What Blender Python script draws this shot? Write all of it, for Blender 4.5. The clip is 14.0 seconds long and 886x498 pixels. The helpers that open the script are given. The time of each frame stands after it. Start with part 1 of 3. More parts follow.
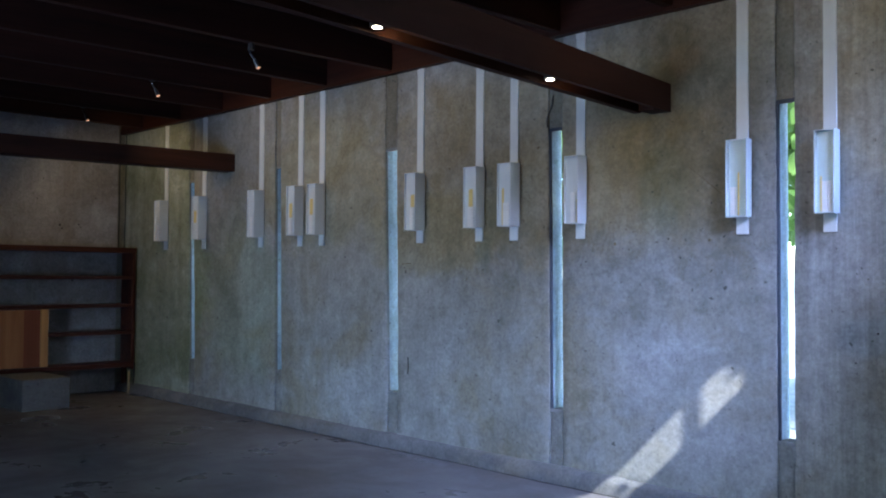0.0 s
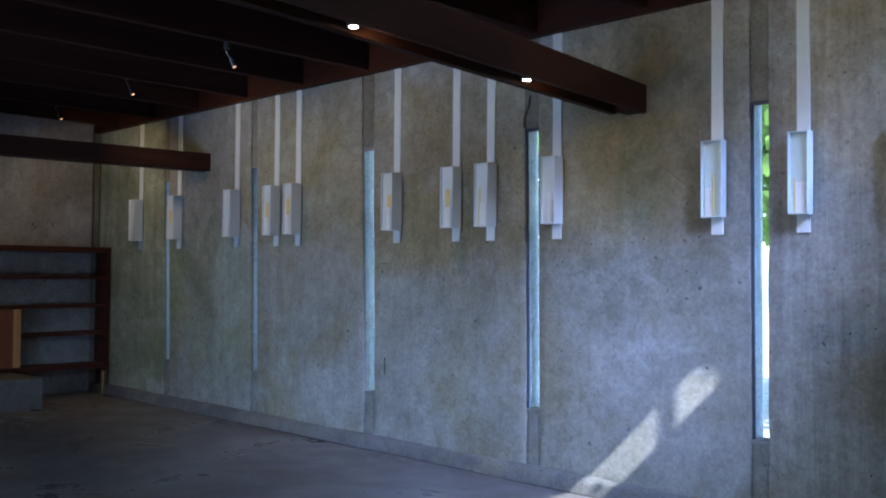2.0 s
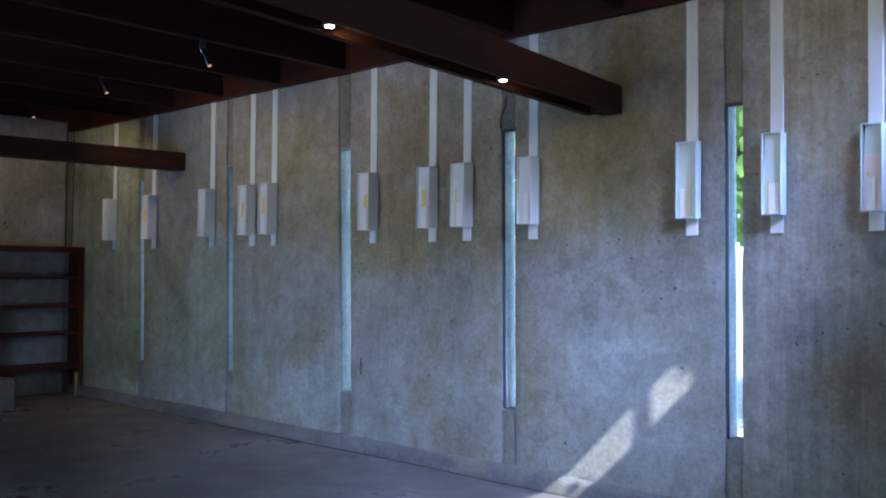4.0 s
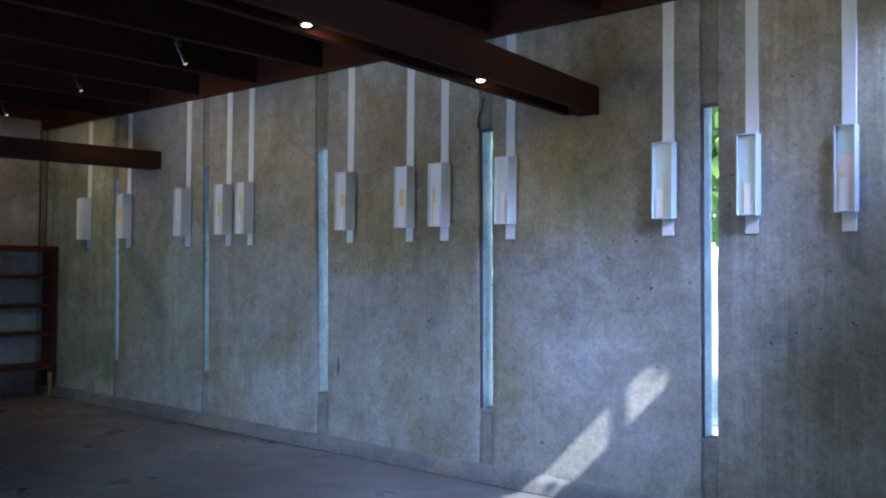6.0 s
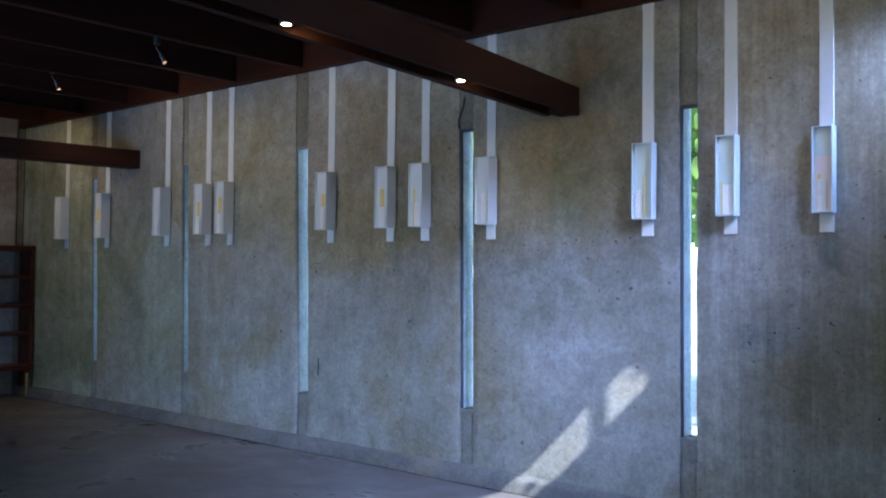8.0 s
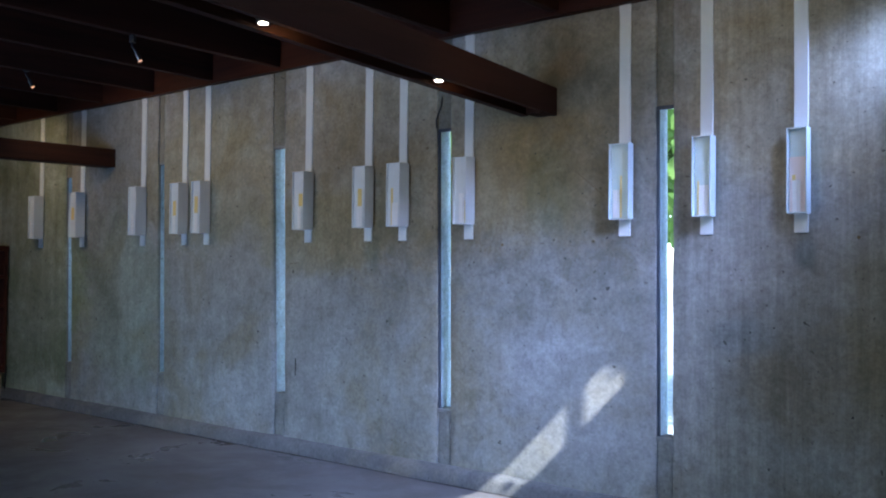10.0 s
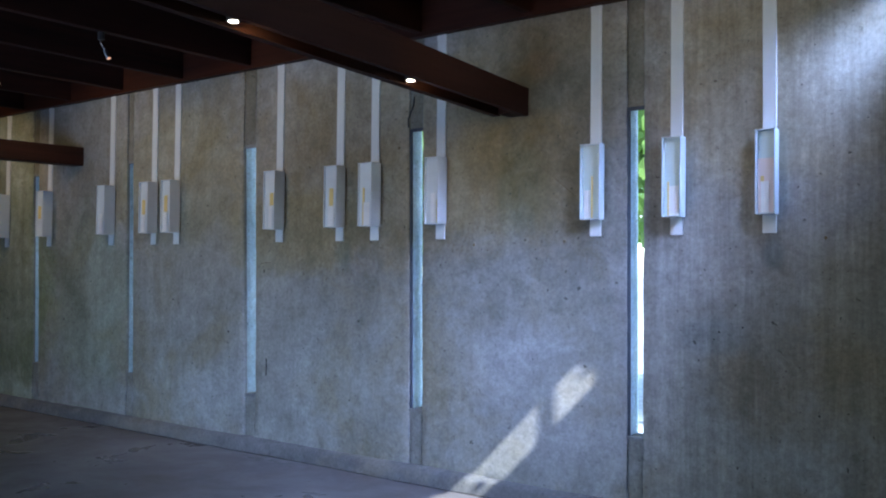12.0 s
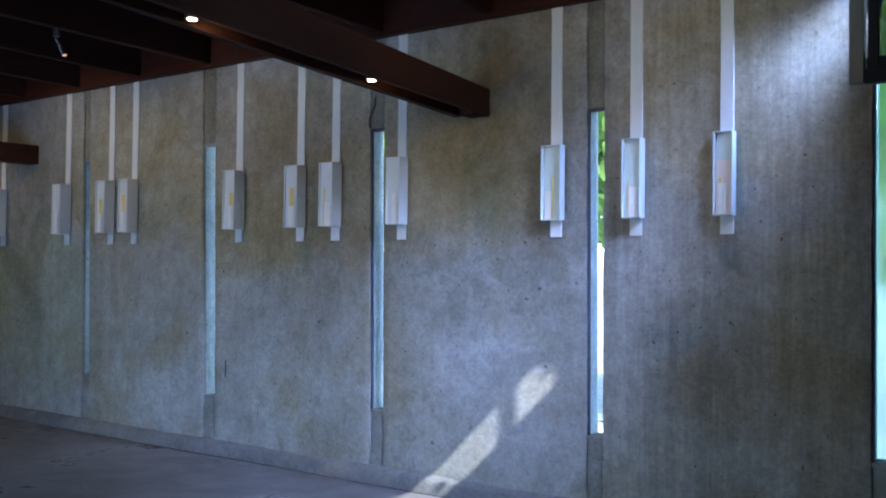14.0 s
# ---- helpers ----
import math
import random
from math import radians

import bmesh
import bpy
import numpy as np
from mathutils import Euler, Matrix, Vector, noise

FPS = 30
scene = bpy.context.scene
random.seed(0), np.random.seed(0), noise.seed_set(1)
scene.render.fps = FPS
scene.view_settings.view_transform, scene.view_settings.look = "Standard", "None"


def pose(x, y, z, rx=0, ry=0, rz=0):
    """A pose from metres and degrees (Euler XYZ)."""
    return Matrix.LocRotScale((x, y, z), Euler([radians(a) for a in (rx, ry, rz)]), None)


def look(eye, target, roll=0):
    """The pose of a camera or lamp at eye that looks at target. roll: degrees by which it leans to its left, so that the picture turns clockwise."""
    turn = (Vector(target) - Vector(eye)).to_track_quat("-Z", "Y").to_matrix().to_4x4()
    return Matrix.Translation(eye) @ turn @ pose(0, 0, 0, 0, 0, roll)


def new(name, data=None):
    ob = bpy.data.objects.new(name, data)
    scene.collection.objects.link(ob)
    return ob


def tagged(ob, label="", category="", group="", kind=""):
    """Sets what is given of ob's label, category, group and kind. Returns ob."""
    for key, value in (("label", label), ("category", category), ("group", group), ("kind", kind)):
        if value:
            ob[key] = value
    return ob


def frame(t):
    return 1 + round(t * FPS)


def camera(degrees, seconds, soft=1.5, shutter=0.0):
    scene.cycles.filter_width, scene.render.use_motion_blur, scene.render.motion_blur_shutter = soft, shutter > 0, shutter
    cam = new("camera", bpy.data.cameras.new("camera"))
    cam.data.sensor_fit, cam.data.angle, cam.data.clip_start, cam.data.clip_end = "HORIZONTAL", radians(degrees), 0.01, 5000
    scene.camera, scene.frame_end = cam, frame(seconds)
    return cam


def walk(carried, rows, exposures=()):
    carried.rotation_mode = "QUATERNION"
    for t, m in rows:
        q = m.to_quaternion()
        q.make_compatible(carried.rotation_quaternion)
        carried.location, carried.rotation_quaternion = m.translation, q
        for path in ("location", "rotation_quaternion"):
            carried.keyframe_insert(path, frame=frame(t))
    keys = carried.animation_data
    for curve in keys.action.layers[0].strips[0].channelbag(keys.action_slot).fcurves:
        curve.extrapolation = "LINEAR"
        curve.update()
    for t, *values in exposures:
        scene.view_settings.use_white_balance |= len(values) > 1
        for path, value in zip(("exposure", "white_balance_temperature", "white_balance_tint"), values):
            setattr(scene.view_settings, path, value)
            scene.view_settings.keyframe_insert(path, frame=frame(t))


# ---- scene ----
cam = camera(50.4, 14.0, soft=2.05)
walk(cam, [
    (0, pose(0.0000, 0.0000, 1.0900, 91.542, -0.466, 46.224)),
    (0.5, pose(0.0001, 0.0008, 1.0904, 91.546, -0.471, 45.899)),
    (1, pose(0.0001, 0.0018, 1.0908, 91.544, -0.473, 45.540)),
    (1.5, pose(0.0002, 0.0027, 1.0912, 91.546, -0.479, 45.183)),
    (2, pose(0.0002, 0.0036, 1.0916, 91.544, -0.485, 44.839)),
    (2.5, pose(0.0003, 0.0045, 1.0920, 91.541, -0.488, 44.491)),
    (3, pose(0.0004, 0.0054, 1.0924, 91.544, -0.498, 44.144)),
    (5.5, pose(0.0007, 0.0098, 1.0944, 91.539, -0.512, 42.401)),
    (6, pose(0.0007, 0.0107, 1.0948, 91.531, -0.520, 42.086)),
    (6.5, pose(0.0008, 0.0114, 1.0952, 91.530, -0.532, 41.787)),
    (7, pose(0.0008, 0.0122, 1.0955, 91.531, -0.541, 41.500)),
    (7.5, pose(0.0009, 0.0129, 1.0958, 91.535, -0.546, 41.215)),
    (8, pose(0.0009, 0.0136, 1.0962, 91.535, -0.556, 40.925)),
    (10.5, pose(0.0012, 0.0180, 1.0981, 91.525, -0.569, 39.222)),
    (11, pose(0.0013, 0.0190, 1.0986, 91.523, -0.578, 38.827)),
    (11.5, pose(0.0014, 0.0202, 1.0991, 91.522, -0.577, 38.391)),
    (12, pose(0.0015, 0.0214, 1.0997, 91.516, -0.589, 37.911)),
    (12.5, pose(0.0016, 0.0228, 1.1003, 91.521, -0.589, 37.380)),
    (13, pose(0.0017, 0.0242, 1.1009, 91.526, -0.592, 36.812)),
    (13.5, pose(0.0018, 0.0258, 1.1016, 91.536, -0.597, 36.211)),
    (14, pose(0.0019, 0.0274, 1.1024, 91.535, -0.596, 35.594)),
], exposures=[(0, 1.53, 5650, 6.2), (14, 1.53, 5650, 6.2)])

# ---- the plan, in metres ----
NORTH = 3.9            # inner face of the slotted concrete wall
THICK = 0.115          # thickness of its slabs
WEST = -8.34           # inner face of the far end wall
SOUTH = -2.4
EAST = 2.6
LOW_X, LOW_Z = -0.50, 1.90   # east of here the roof is low, with a clerestory above it
LEDGER_Z = 2.356       # underside of the ledger board along the wall
JOIST_Z = 2.374
DECK_Z = 2.58
NOTCH = -0.76          # where the wall stops above the low sill, beside the glazed corner

# ---- world, sun, window light ----
world = bpy.data.worlds.new("sky")
world.use_nodes = True
scene.world = world
sky = world.node_tree.nodes.new("ShaderNodeTexSky")
sky.sky_type = "NISHITA"
sky.sun_disc = False
sky.sun_elevation = radians(42.9)
sky.sun_rotation = radians(111.8)
world.node_tree.links.new(sky.outputs[0], world.node_tree.nodes["Background"].inputs[0])
world.node_tree.nodes["Background"].inputs[1].default_value = 0.30

sun_data = bpy.data.lights.new("sun", "SUN")
sun_data.energy = 5.0
sun_data.angle = radians(0.53)
sun_data.color = (1.0, 0.99, 0.98)
sun = new("sun", sun_data)
sun.matrix_world = look((8, -3.2, 8), (0, 0, 0))


def window_light(name, eye, target, w, h, watts, colour, spread=180):
    data = bpy.data.lights.new(name, "AREA")
    data.shape, data.size, data.size_y = "RECTANGLE", w, h
    data.energy, data.color, data.spread = watts, colour, radians(spread)
    ob = new(name, data)
    ob.matrix_world = look(eye, target)
    return ob


DAY = (0.44, 0.55, 1.0)      # through the clerestory, warmed by haze
SHADE = (0.23, 0.46, 1.0)    # open shade from the garden side
window_light("daylight_corner", (-0.775, 3.79, 2.17), (-1.775, 3.92, 1.24), 0.18, 0.20, 1.08, (0.40, 0.525, 1.0), 72)
window_light("daylight_clerestory", (LOW_X - 0.05, 2.95, 2.29), (LOW_X - 1.05, 3.27, 1.50), 0.9, 0.20, 7.2, DAY, 46)
window_light("daylight_south", (-3.9, SOUTH + 0.12, 0.50), (-5.7, 2.0, 0.25), 3.2, 0.8, 12.5, SHADE, 112)
WARM = (1.0, 0.68, 0.33)


# ---- materials ----
def material(name):
    m = bpy.data.materials.new(name)
    m.use_nodes = True
    return m, m.node_tree, m.node_tree.nodes["Principled BSDF"]


def ramp(nt, source, stops):
    r = nt.nodes.new("ShaderNodeValToRGB")
    while len(r.color_ramp.elements) < len(stops):
        r.color_ramp.elements.new(0.5)
    for e, (at, c) in zip(r.color_ramp.elements, stops):
        e.position, e.color = at, (*c, 1) if len(c) == 3 else c
    nt.links.new(source, r.inputs[0])
    return r.outputs[0]


def noise_tex(nt, scale, detail=6, rough=0.6, stretch=(1, 1, 1), distort=0.0):
    co = nt.nodes.new("ShaderNodeTexCoord")
    mp = nt.nodes.new("ShaderNodeMapping")
    mp.inputs["Scale"].default_value = stretch
    nt.links.new(co.outputs["Object"], mp.inputs["Vector"])
    n = nt.nodes.new("ShaderNodeTexNoise")
    n.inputs["Scale"].default_value = scale
    n.inputs["Detail"].default_value = detail
    n.inputs["Roughness"].default_value = rough
    n.inputs["Distortion"].default_value = distort
    nt.links.new(mp.outputs[0], n.inputs["Vector"])
    return n.outputs["Fac"]


def mix(nt, fac, a, b, mode="MIX"):
    m = nt.nodes.new("ShaderNodeMix")
    m.data_type, m.blend_type = "RGBA", mode
    for sock, v in ((m.inputs[0], fac), (m.inputs[6], a), (m.inputs[7], b)):
        if isinstance(v, (int, float)):
            sock.default_value = v
        elif isinstance(v, tuple):
            sock.default_value = (*v, 1)
        else:
            nt.links.new(v, sock)
    return m.outputs[2]


def bump(nt, bsdf, heights, strength=0.3, distance=0.004):
    total = heights[0]
    for h in heights[1:]:
        a = nt.nodes.new("ShaderNodeMath")
        nt.links.new(total, a.inputs[0]), nt.links.new(h, a.inputs[1])
        total = a.outputs[0]
    b = nt.nodes.new("ShaderNodeBump")
    b.inputs["Strength"].default_value, b.inputs["Distance"].default_value = strength, distance
    nt.links.new(total, b.inputs["Height"])
    nt.links.new(b.outputs[0], bsdf.inputs["Normal"])


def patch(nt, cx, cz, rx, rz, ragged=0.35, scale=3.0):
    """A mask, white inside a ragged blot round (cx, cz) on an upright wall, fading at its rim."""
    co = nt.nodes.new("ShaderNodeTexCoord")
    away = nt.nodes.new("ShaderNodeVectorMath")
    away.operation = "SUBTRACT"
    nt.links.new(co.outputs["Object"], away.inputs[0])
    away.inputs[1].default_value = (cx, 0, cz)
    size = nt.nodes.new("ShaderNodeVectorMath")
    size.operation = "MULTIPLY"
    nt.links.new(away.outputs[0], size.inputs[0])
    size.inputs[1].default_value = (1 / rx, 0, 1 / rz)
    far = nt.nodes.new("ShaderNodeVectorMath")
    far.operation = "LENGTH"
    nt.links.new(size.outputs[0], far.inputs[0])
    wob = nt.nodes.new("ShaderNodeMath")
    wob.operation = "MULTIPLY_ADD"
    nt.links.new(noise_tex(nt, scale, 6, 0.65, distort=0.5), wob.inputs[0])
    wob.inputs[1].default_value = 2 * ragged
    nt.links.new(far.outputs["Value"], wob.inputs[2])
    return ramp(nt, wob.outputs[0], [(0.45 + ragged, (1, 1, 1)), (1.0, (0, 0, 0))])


def concrete(name, dark, mid, light, stain, rough=0.82, streak=0.5, contrast=1.0, blots=()):
    m, nt, b = material(name)
    big = noise_tex(nt, 0.9, 10, 0.66, distort=0.6)
    base = ramp(nt, big, [(0.34, dark), (0.5, mid), (0.66, light)])
    blot = ramp(nt, noise_tex(nt, 1.5, 6, 0.6, distort=0.5), [(0.46, (0, 0, 0)), (0.62, (1, 1, 1))])
    base = mix(nt, blot, base, mix(nt, 0.62, base, stain))
    pale = ramp(nt, noise_tex(nt, 4.2, 9, 0.72, distort=0.8), [(0.50, (0, 0, 0)), (0.78, (0.42, 0.42, 0.42))])
    base = mix(nt, pale, base, tuple(min(1.0, c * 1.25) for c in light))
    cloud = ramp(nt, noise_tex(nt, 11, 7, 0.7, distort=0.5), [(0.30, (0.76, 0.76, 0.74)), (0.5, (0.97, 0.97, 0.97)), (0.70, (1.12, 1.12, 1.13))])
    base = mix(nt, 0.9 * contrast, base, cloud, "MULTIPLY")
    runs = ramp(nt, noise_tex(nt, 7, 6, 0.65, (1, 1, 0.10), 0.3), [(0.40, (0.72, 0.72, 0.70)), (0.60, (1.08, 1.08, 1.08))])
    base = mix(nt, streak * 0.55, base, runs, "MULTIPLY")
    brush = ramp(nt, noise_tex(nt, 26, 5, 0.6, (1, 1, 0.06), 0.2), [(0.40, (0.86, 0.86, 0.86)), (0.60, (1.07, 1.07, 1.07))])
    base = mix(nt, streak * 0.55, base, brush, "MULTIPLY")
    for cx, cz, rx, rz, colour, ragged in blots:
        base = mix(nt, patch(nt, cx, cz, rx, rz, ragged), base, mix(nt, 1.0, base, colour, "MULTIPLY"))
    if streak > 1:
        comb = ramp(nt, noise_tex(nt, 60, 4, 0.7, (1, 1, 0.035), 0.3), [(0.44, (0.80, 0.80, 0.78)), (0.52, (1, 1, 1)), (0.66, (1.22, 1.22, 1.22))])
        base = mix(nt, 0.30, base, comb, "MULTIPLY")
    fine = noise_tex(nt, 55, 8, 0.75)
    base = mix(nt, 0.82 if contrast > 0.5 else 0.5, base, ramp(nt, fine, [(0.32, (0.66, 0.66, 0.66)), (0.66, (1.18, 1.18, 1.18))]), "MULTIPLY")
    pock = ramp(nt, noise_tex(nt, 38, 3, 0.55, distort=0.4), [(0.27, (0.22, 0.22, 0.2)), (0.32, (1, 1, 1))])
    base = mix(nt, 0.8 * contrast, base, pock, "MULTIPLY")
    nt.links.new(base, b.inputs["Base Color"])
    worn = ramp(nt, noise_tex(nt, 2.1, 6, 0.65, distort=0.4), [(0.35, (rough - 0.10,) * 3), (0.65, (min(1.0, rough + 0.14),) * 3)])
    nt.links.new(worn, b.inputs["Roughness"])
    b.inputs["Specular IOR Level"].default_value = 0.35
    bump(nt, b, [fine, pock, big] if contrast > 0.5 else [fine], 0.45 if contrast > 0.5 else 0.12, 0.003)
    return m


def wood(name, dark, light, along=(1, 1, 1), rough=0.55, scale=14):
    m, nt, b = material(name)
    grain = noise_tex(nt, scale, 8, 0.65, along, 0.6)
    wide = noise_tex(nt, 2.2, 4, 0.5, along)
    c = ramp(nt, grain, [(0.3, dark), (0.7, light)])
    c = mix(nt, 0.6, c, ramp(nt, wide, [(0.3, (0.62, 0.6, 0.58)), (0.7, (1.15, 1.12, 1.1))]), "MULTIPLY")
    nt.links.new(c, b.inputs["Base Color"])
    b.inputs["Roughness"].default_value = rough
    b.inputs["Specular IOR Level"].default_value = 0.2
    bump(nt, b, [grain], 0.3, 0.002)
    return m


def plain(name, colour, rough=0.5, metal=0.0, vary=0.1, scale=18):
    m, nt, b = material(name)
    n = noise_tex(nt, scale, 5, 0.6)
    lo, hi = tuple(c * (1 - vary) for c in colour), tuple(min(1, c * (1 + vary)) for c in colour)
    nt.links.new(ramp(nt, n, [(0.3, lo), (0.7, hi)]), b.inputs["Base Color"])
    b.inputs["Roughness"].default_value, b.inputs["Metallic"].default_value = rough, metal
    bump(nt, b, [n], 0.08, 0.001)
    return m


def glow(name, colour, strength):
    m, nt, b = material(name)
    b.inputs["Base Color"].default_value = (*colour, 1)
    b.inputs["Emission Color"].default_value = (*colour, 1)
    b.inputs["Emission Strength"].default_value = strength
    return m


def clear_glass(name, tint=(0.97, 0.99, 0.99), rough=0.0):
    m, nt, b = material(name)
    b.inputs["Base Color"].default_value = (*tint, 1)
    b.inputs["Roughness"].default_value = rough
    b.inputs["Transmission Weight"].default_value = 1.0
    b.inputs["IOR"].default_value = 1.1
    return m


LAMP_BROWN = (1.00, 0.90, 0.72)     # brown stain in the upper half of the slabs, warm lamp light painted in
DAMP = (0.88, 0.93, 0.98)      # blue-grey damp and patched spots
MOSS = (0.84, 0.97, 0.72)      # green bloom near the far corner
# warm upper blots: brown stain and lamp light; pale low blots: painted daylight
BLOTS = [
    (-3.55, 1.72, 1.9, 0.95, LAMP_BROWN, 0.30), (-2.45, 2.12, 0.8, 0.55, (1.02, 0.95, 0.80), 0.25), (-2.6, 1.55, 0.9, 0.5, (1.0, 0.95, 0.80), 0.3),
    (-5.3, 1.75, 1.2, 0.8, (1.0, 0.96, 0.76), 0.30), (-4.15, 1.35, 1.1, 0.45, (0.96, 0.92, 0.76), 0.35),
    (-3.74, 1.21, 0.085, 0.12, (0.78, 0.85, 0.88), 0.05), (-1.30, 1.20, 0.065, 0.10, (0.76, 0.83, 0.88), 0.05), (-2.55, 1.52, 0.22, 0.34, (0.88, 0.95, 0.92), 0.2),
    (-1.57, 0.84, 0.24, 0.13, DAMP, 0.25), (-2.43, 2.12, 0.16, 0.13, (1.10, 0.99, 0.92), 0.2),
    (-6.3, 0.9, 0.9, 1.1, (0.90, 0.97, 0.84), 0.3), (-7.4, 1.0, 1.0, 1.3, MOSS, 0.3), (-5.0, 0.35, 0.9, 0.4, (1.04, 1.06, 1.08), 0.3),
    # the last blot brightens the wall's colour where the sun patch falls
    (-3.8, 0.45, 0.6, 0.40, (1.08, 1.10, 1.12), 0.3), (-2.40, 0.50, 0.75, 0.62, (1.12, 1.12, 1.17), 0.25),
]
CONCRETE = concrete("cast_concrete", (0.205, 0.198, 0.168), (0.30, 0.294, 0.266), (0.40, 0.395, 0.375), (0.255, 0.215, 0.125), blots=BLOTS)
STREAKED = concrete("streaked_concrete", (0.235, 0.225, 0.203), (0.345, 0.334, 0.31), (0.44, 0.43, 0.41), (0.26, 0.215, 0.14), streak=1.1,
                    # the first blot paints warm lamp light into the upper wall's stain
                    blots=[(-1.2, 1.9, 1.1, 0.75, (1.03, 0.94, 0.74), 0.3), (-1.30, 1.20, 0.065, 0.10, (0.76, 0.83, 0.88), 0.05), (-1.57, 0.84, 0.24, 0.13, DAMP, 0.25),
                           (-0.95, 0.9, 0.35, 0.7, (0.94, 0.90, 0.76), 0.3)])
MOSSY = concrete("mossy_concrete", (0.21, 0.225, 0.15), (0.35, 0.365, 0.27), (0.47, 0.48, 0.40), (0.19, 0.205, 0.10), streak=0.8)
END = concrete("end_wall_concrete", (0.21, 0.20, 0.19), (0.31, 0.298, 0.29), (0.41, 0.395, 0.385), (0.235, 0.20, 0.17))
MORTAR = concrete("joint_mortar", (0.125, 0.116, 0.086), (0.20, 0.188, 0.145), (0.28, 0.268, 0.22), (0.17, 0.145, 0.085), streak=0.6)
MORTAR_LOW = concrete("sill_mortar", (0.15, 0.15, 0.135), (0.255, 0.252, 0.23), (0.35, 0.345, 0.325), (0.19, 0.17, 0.12), streak=0.6)
SEAM = concrete("seam_mortar", (0.14, 0.14, 0.135), (0.22, 0.22, 0.21), (0.34, 0.34, 0.33), (0.20, 0.18, 0.14), streak=0.0)
KERB = concrete("kerb_concrete", (0.09, 0.088, 0.083), (0.14, 0.137, 0.13), (0.215, 0.21, 0.205), (0.24, 0.21, 0.16), streak=0.0)
FLOOR = concrete("floor_slab", (0.098, 0.088, 0.084), (0.142, 0.130, 0.125), (0.20, 0.187, 0.18), (0.14, 0.115, 0.095), rough=0.34, streak=0.0, contrast=0.25)
# blue daylight painted into the jamb colour; the concrete itself is neutral
JAMB = concrete("daylit_jamb", (0.42, 0.55, 0.68), (0.56, 0.70, 0.84), (0.68, 0.80, 0.90), (0.38, 0.51, 0.66), streak=1.0)
BEAM = wood("dark_stained_beam", (0.020, 0.007, 0.004), (0.047, 0.015, 0.009), (1, 0.06, 1), 0.7)
LEDGER = wood("redwood_ledger", (0.029, 0.0085, 0.004), (0.072, 0.021, 0.0095), (0.06, 1, 1))
DECK = wood("roof_boards", (0.012, 0.005, 0.003), (0.028, 0.011, 0.007), (0.06, 1, 1))
SHELF = wood("redwood_shelf", (0.030, 0.009, 0.006), (0.075, 0.022, 0.013), (1, 0.06, 1))
PLY = wood("orange_plywood", (0.26, 0.11, 0.04), (0.40, 0.19, 0.075), (1, 1, 0.06), 0.45)
PLY_PALE = wood("pale_orange_stile", (0.42, 0.22, 0.08), (0.58, 0.33, 0.13), (1, 1, 0.06), 0.45)
PLY_RED = wood("red_brown_panel", (0.16, 0.05, 0.025), (0.26, 0.085, 0.04), (1, 1, 0.06), 0.4)
WHITE = plain("white_paint", (0.69, 0.71, 0.69), 0.5, 0, 0.03)
# greyer than the white paint, for the shells of the three near boxes
NEAR_SHELL = plain("greyed_white", (0.56, 0.62, 0.61), 0.35, 0, 0.03)
CARD = plain("white_card", (0.82, 0.80, 0.76), 0.7, 0, 0.04)
PINK = plain("pale_pink_card", (0.78, 0.66, 0.60), 0.6, 0, 0.04)
FROST = plain("pale_aqua_back", (0.58, 0.68, 0.65), 0.45, 0, 0.05)
YELLOW = plain("yellow_slip", (0.74, 0.57, 0.20), 0.6, 0, 0.06)
STEEL = plain("dark_frame", (0.05, 0.058, 0.075), 0.8, 0.0, 0.2)
CHROME = plain("chrome", (0.75, 0.75, 0.77), 0.18, 1.0, 0.03)
BLACK = plain("black_cable", (0.012, 0.012, 0.012), 0.5, 0, 0.2)
PIPE = plain("brass_pipe", (0.42, 0.30, 0.14), 0.45, 0.4, 0.2)
FRAME = wood("window_timber", (0.008, 0.006, 0.006), (0.020, 0.014, 0.012), (1, 1, 0.06))
POST = wood("weathered_post", (0.17, 0.145, 0.095), (0.30, 0.26, 0.175), (1, 1, 0.06))
LAMP = glow("lamp_lens", (1.0, 0.82, 0.58), 9)
LAMP_DIM = glow("small_lamp_lens", (1.0, 0.50, 0.28), 0.28)
GLASS = clear_glass("clear_glass")
# the end slit's bright aqua daylight, painted into its jamb colour
AQUA = concrete("daylit_aqua_jamb", (0.55, 0.74, 0.74), (0.68, 0.86, 0.86), (0.78, 0.92, 0.92), (0.50, 0.70, 0.72), streak=1.0)
CLOUDED = clear_glass("clouded_glass", (0.50, 0.72, 0.72), 0.42)


def rippled_glass():
    m, nt, b = material("rippled_glass")
    b.inputs["Base Color"].default_value = (0.20, 0.26, 0.22, 1)
    b.inputs["Roughness"].default_value = 0.12
    b.inputs["Transmission Weight"].default_value = 1.0
    b.inputs["IOR"].default_value = 1.45
    bump(nt, b, [noise_tex(nt, 22, 3, 0.5, (1, 1, 0.5), 1.5)], 0.9, 0.02)
    return m


RIPPLE = rippled_glass()


# ---- builders ----
def box(bm, x0, x1, y0, y1, z0, z1, bevel=0.0):
    """Adds a box, with rounded edges if bevel is given."""
    made = bmesh.ops.create_cube(bm, size=1.0)["verts"]
    bmesh.ops.scale(bm, vec=(x1 - x0, y1 - y0, z1 - z0), verts=made)
    bmesh.ops.translate(bm, vec=((x0 + x1) / 2, (y0 + y1) / 2, (z0 + z1) / 2), verts=made)
    if bevel:
        edges = list({e for v in made for e in v.link_edges})
        bmesh.ops.bevel(bm, geom=edges, offset=bevel, segments=2, affect="EDGES", profile=0.6)


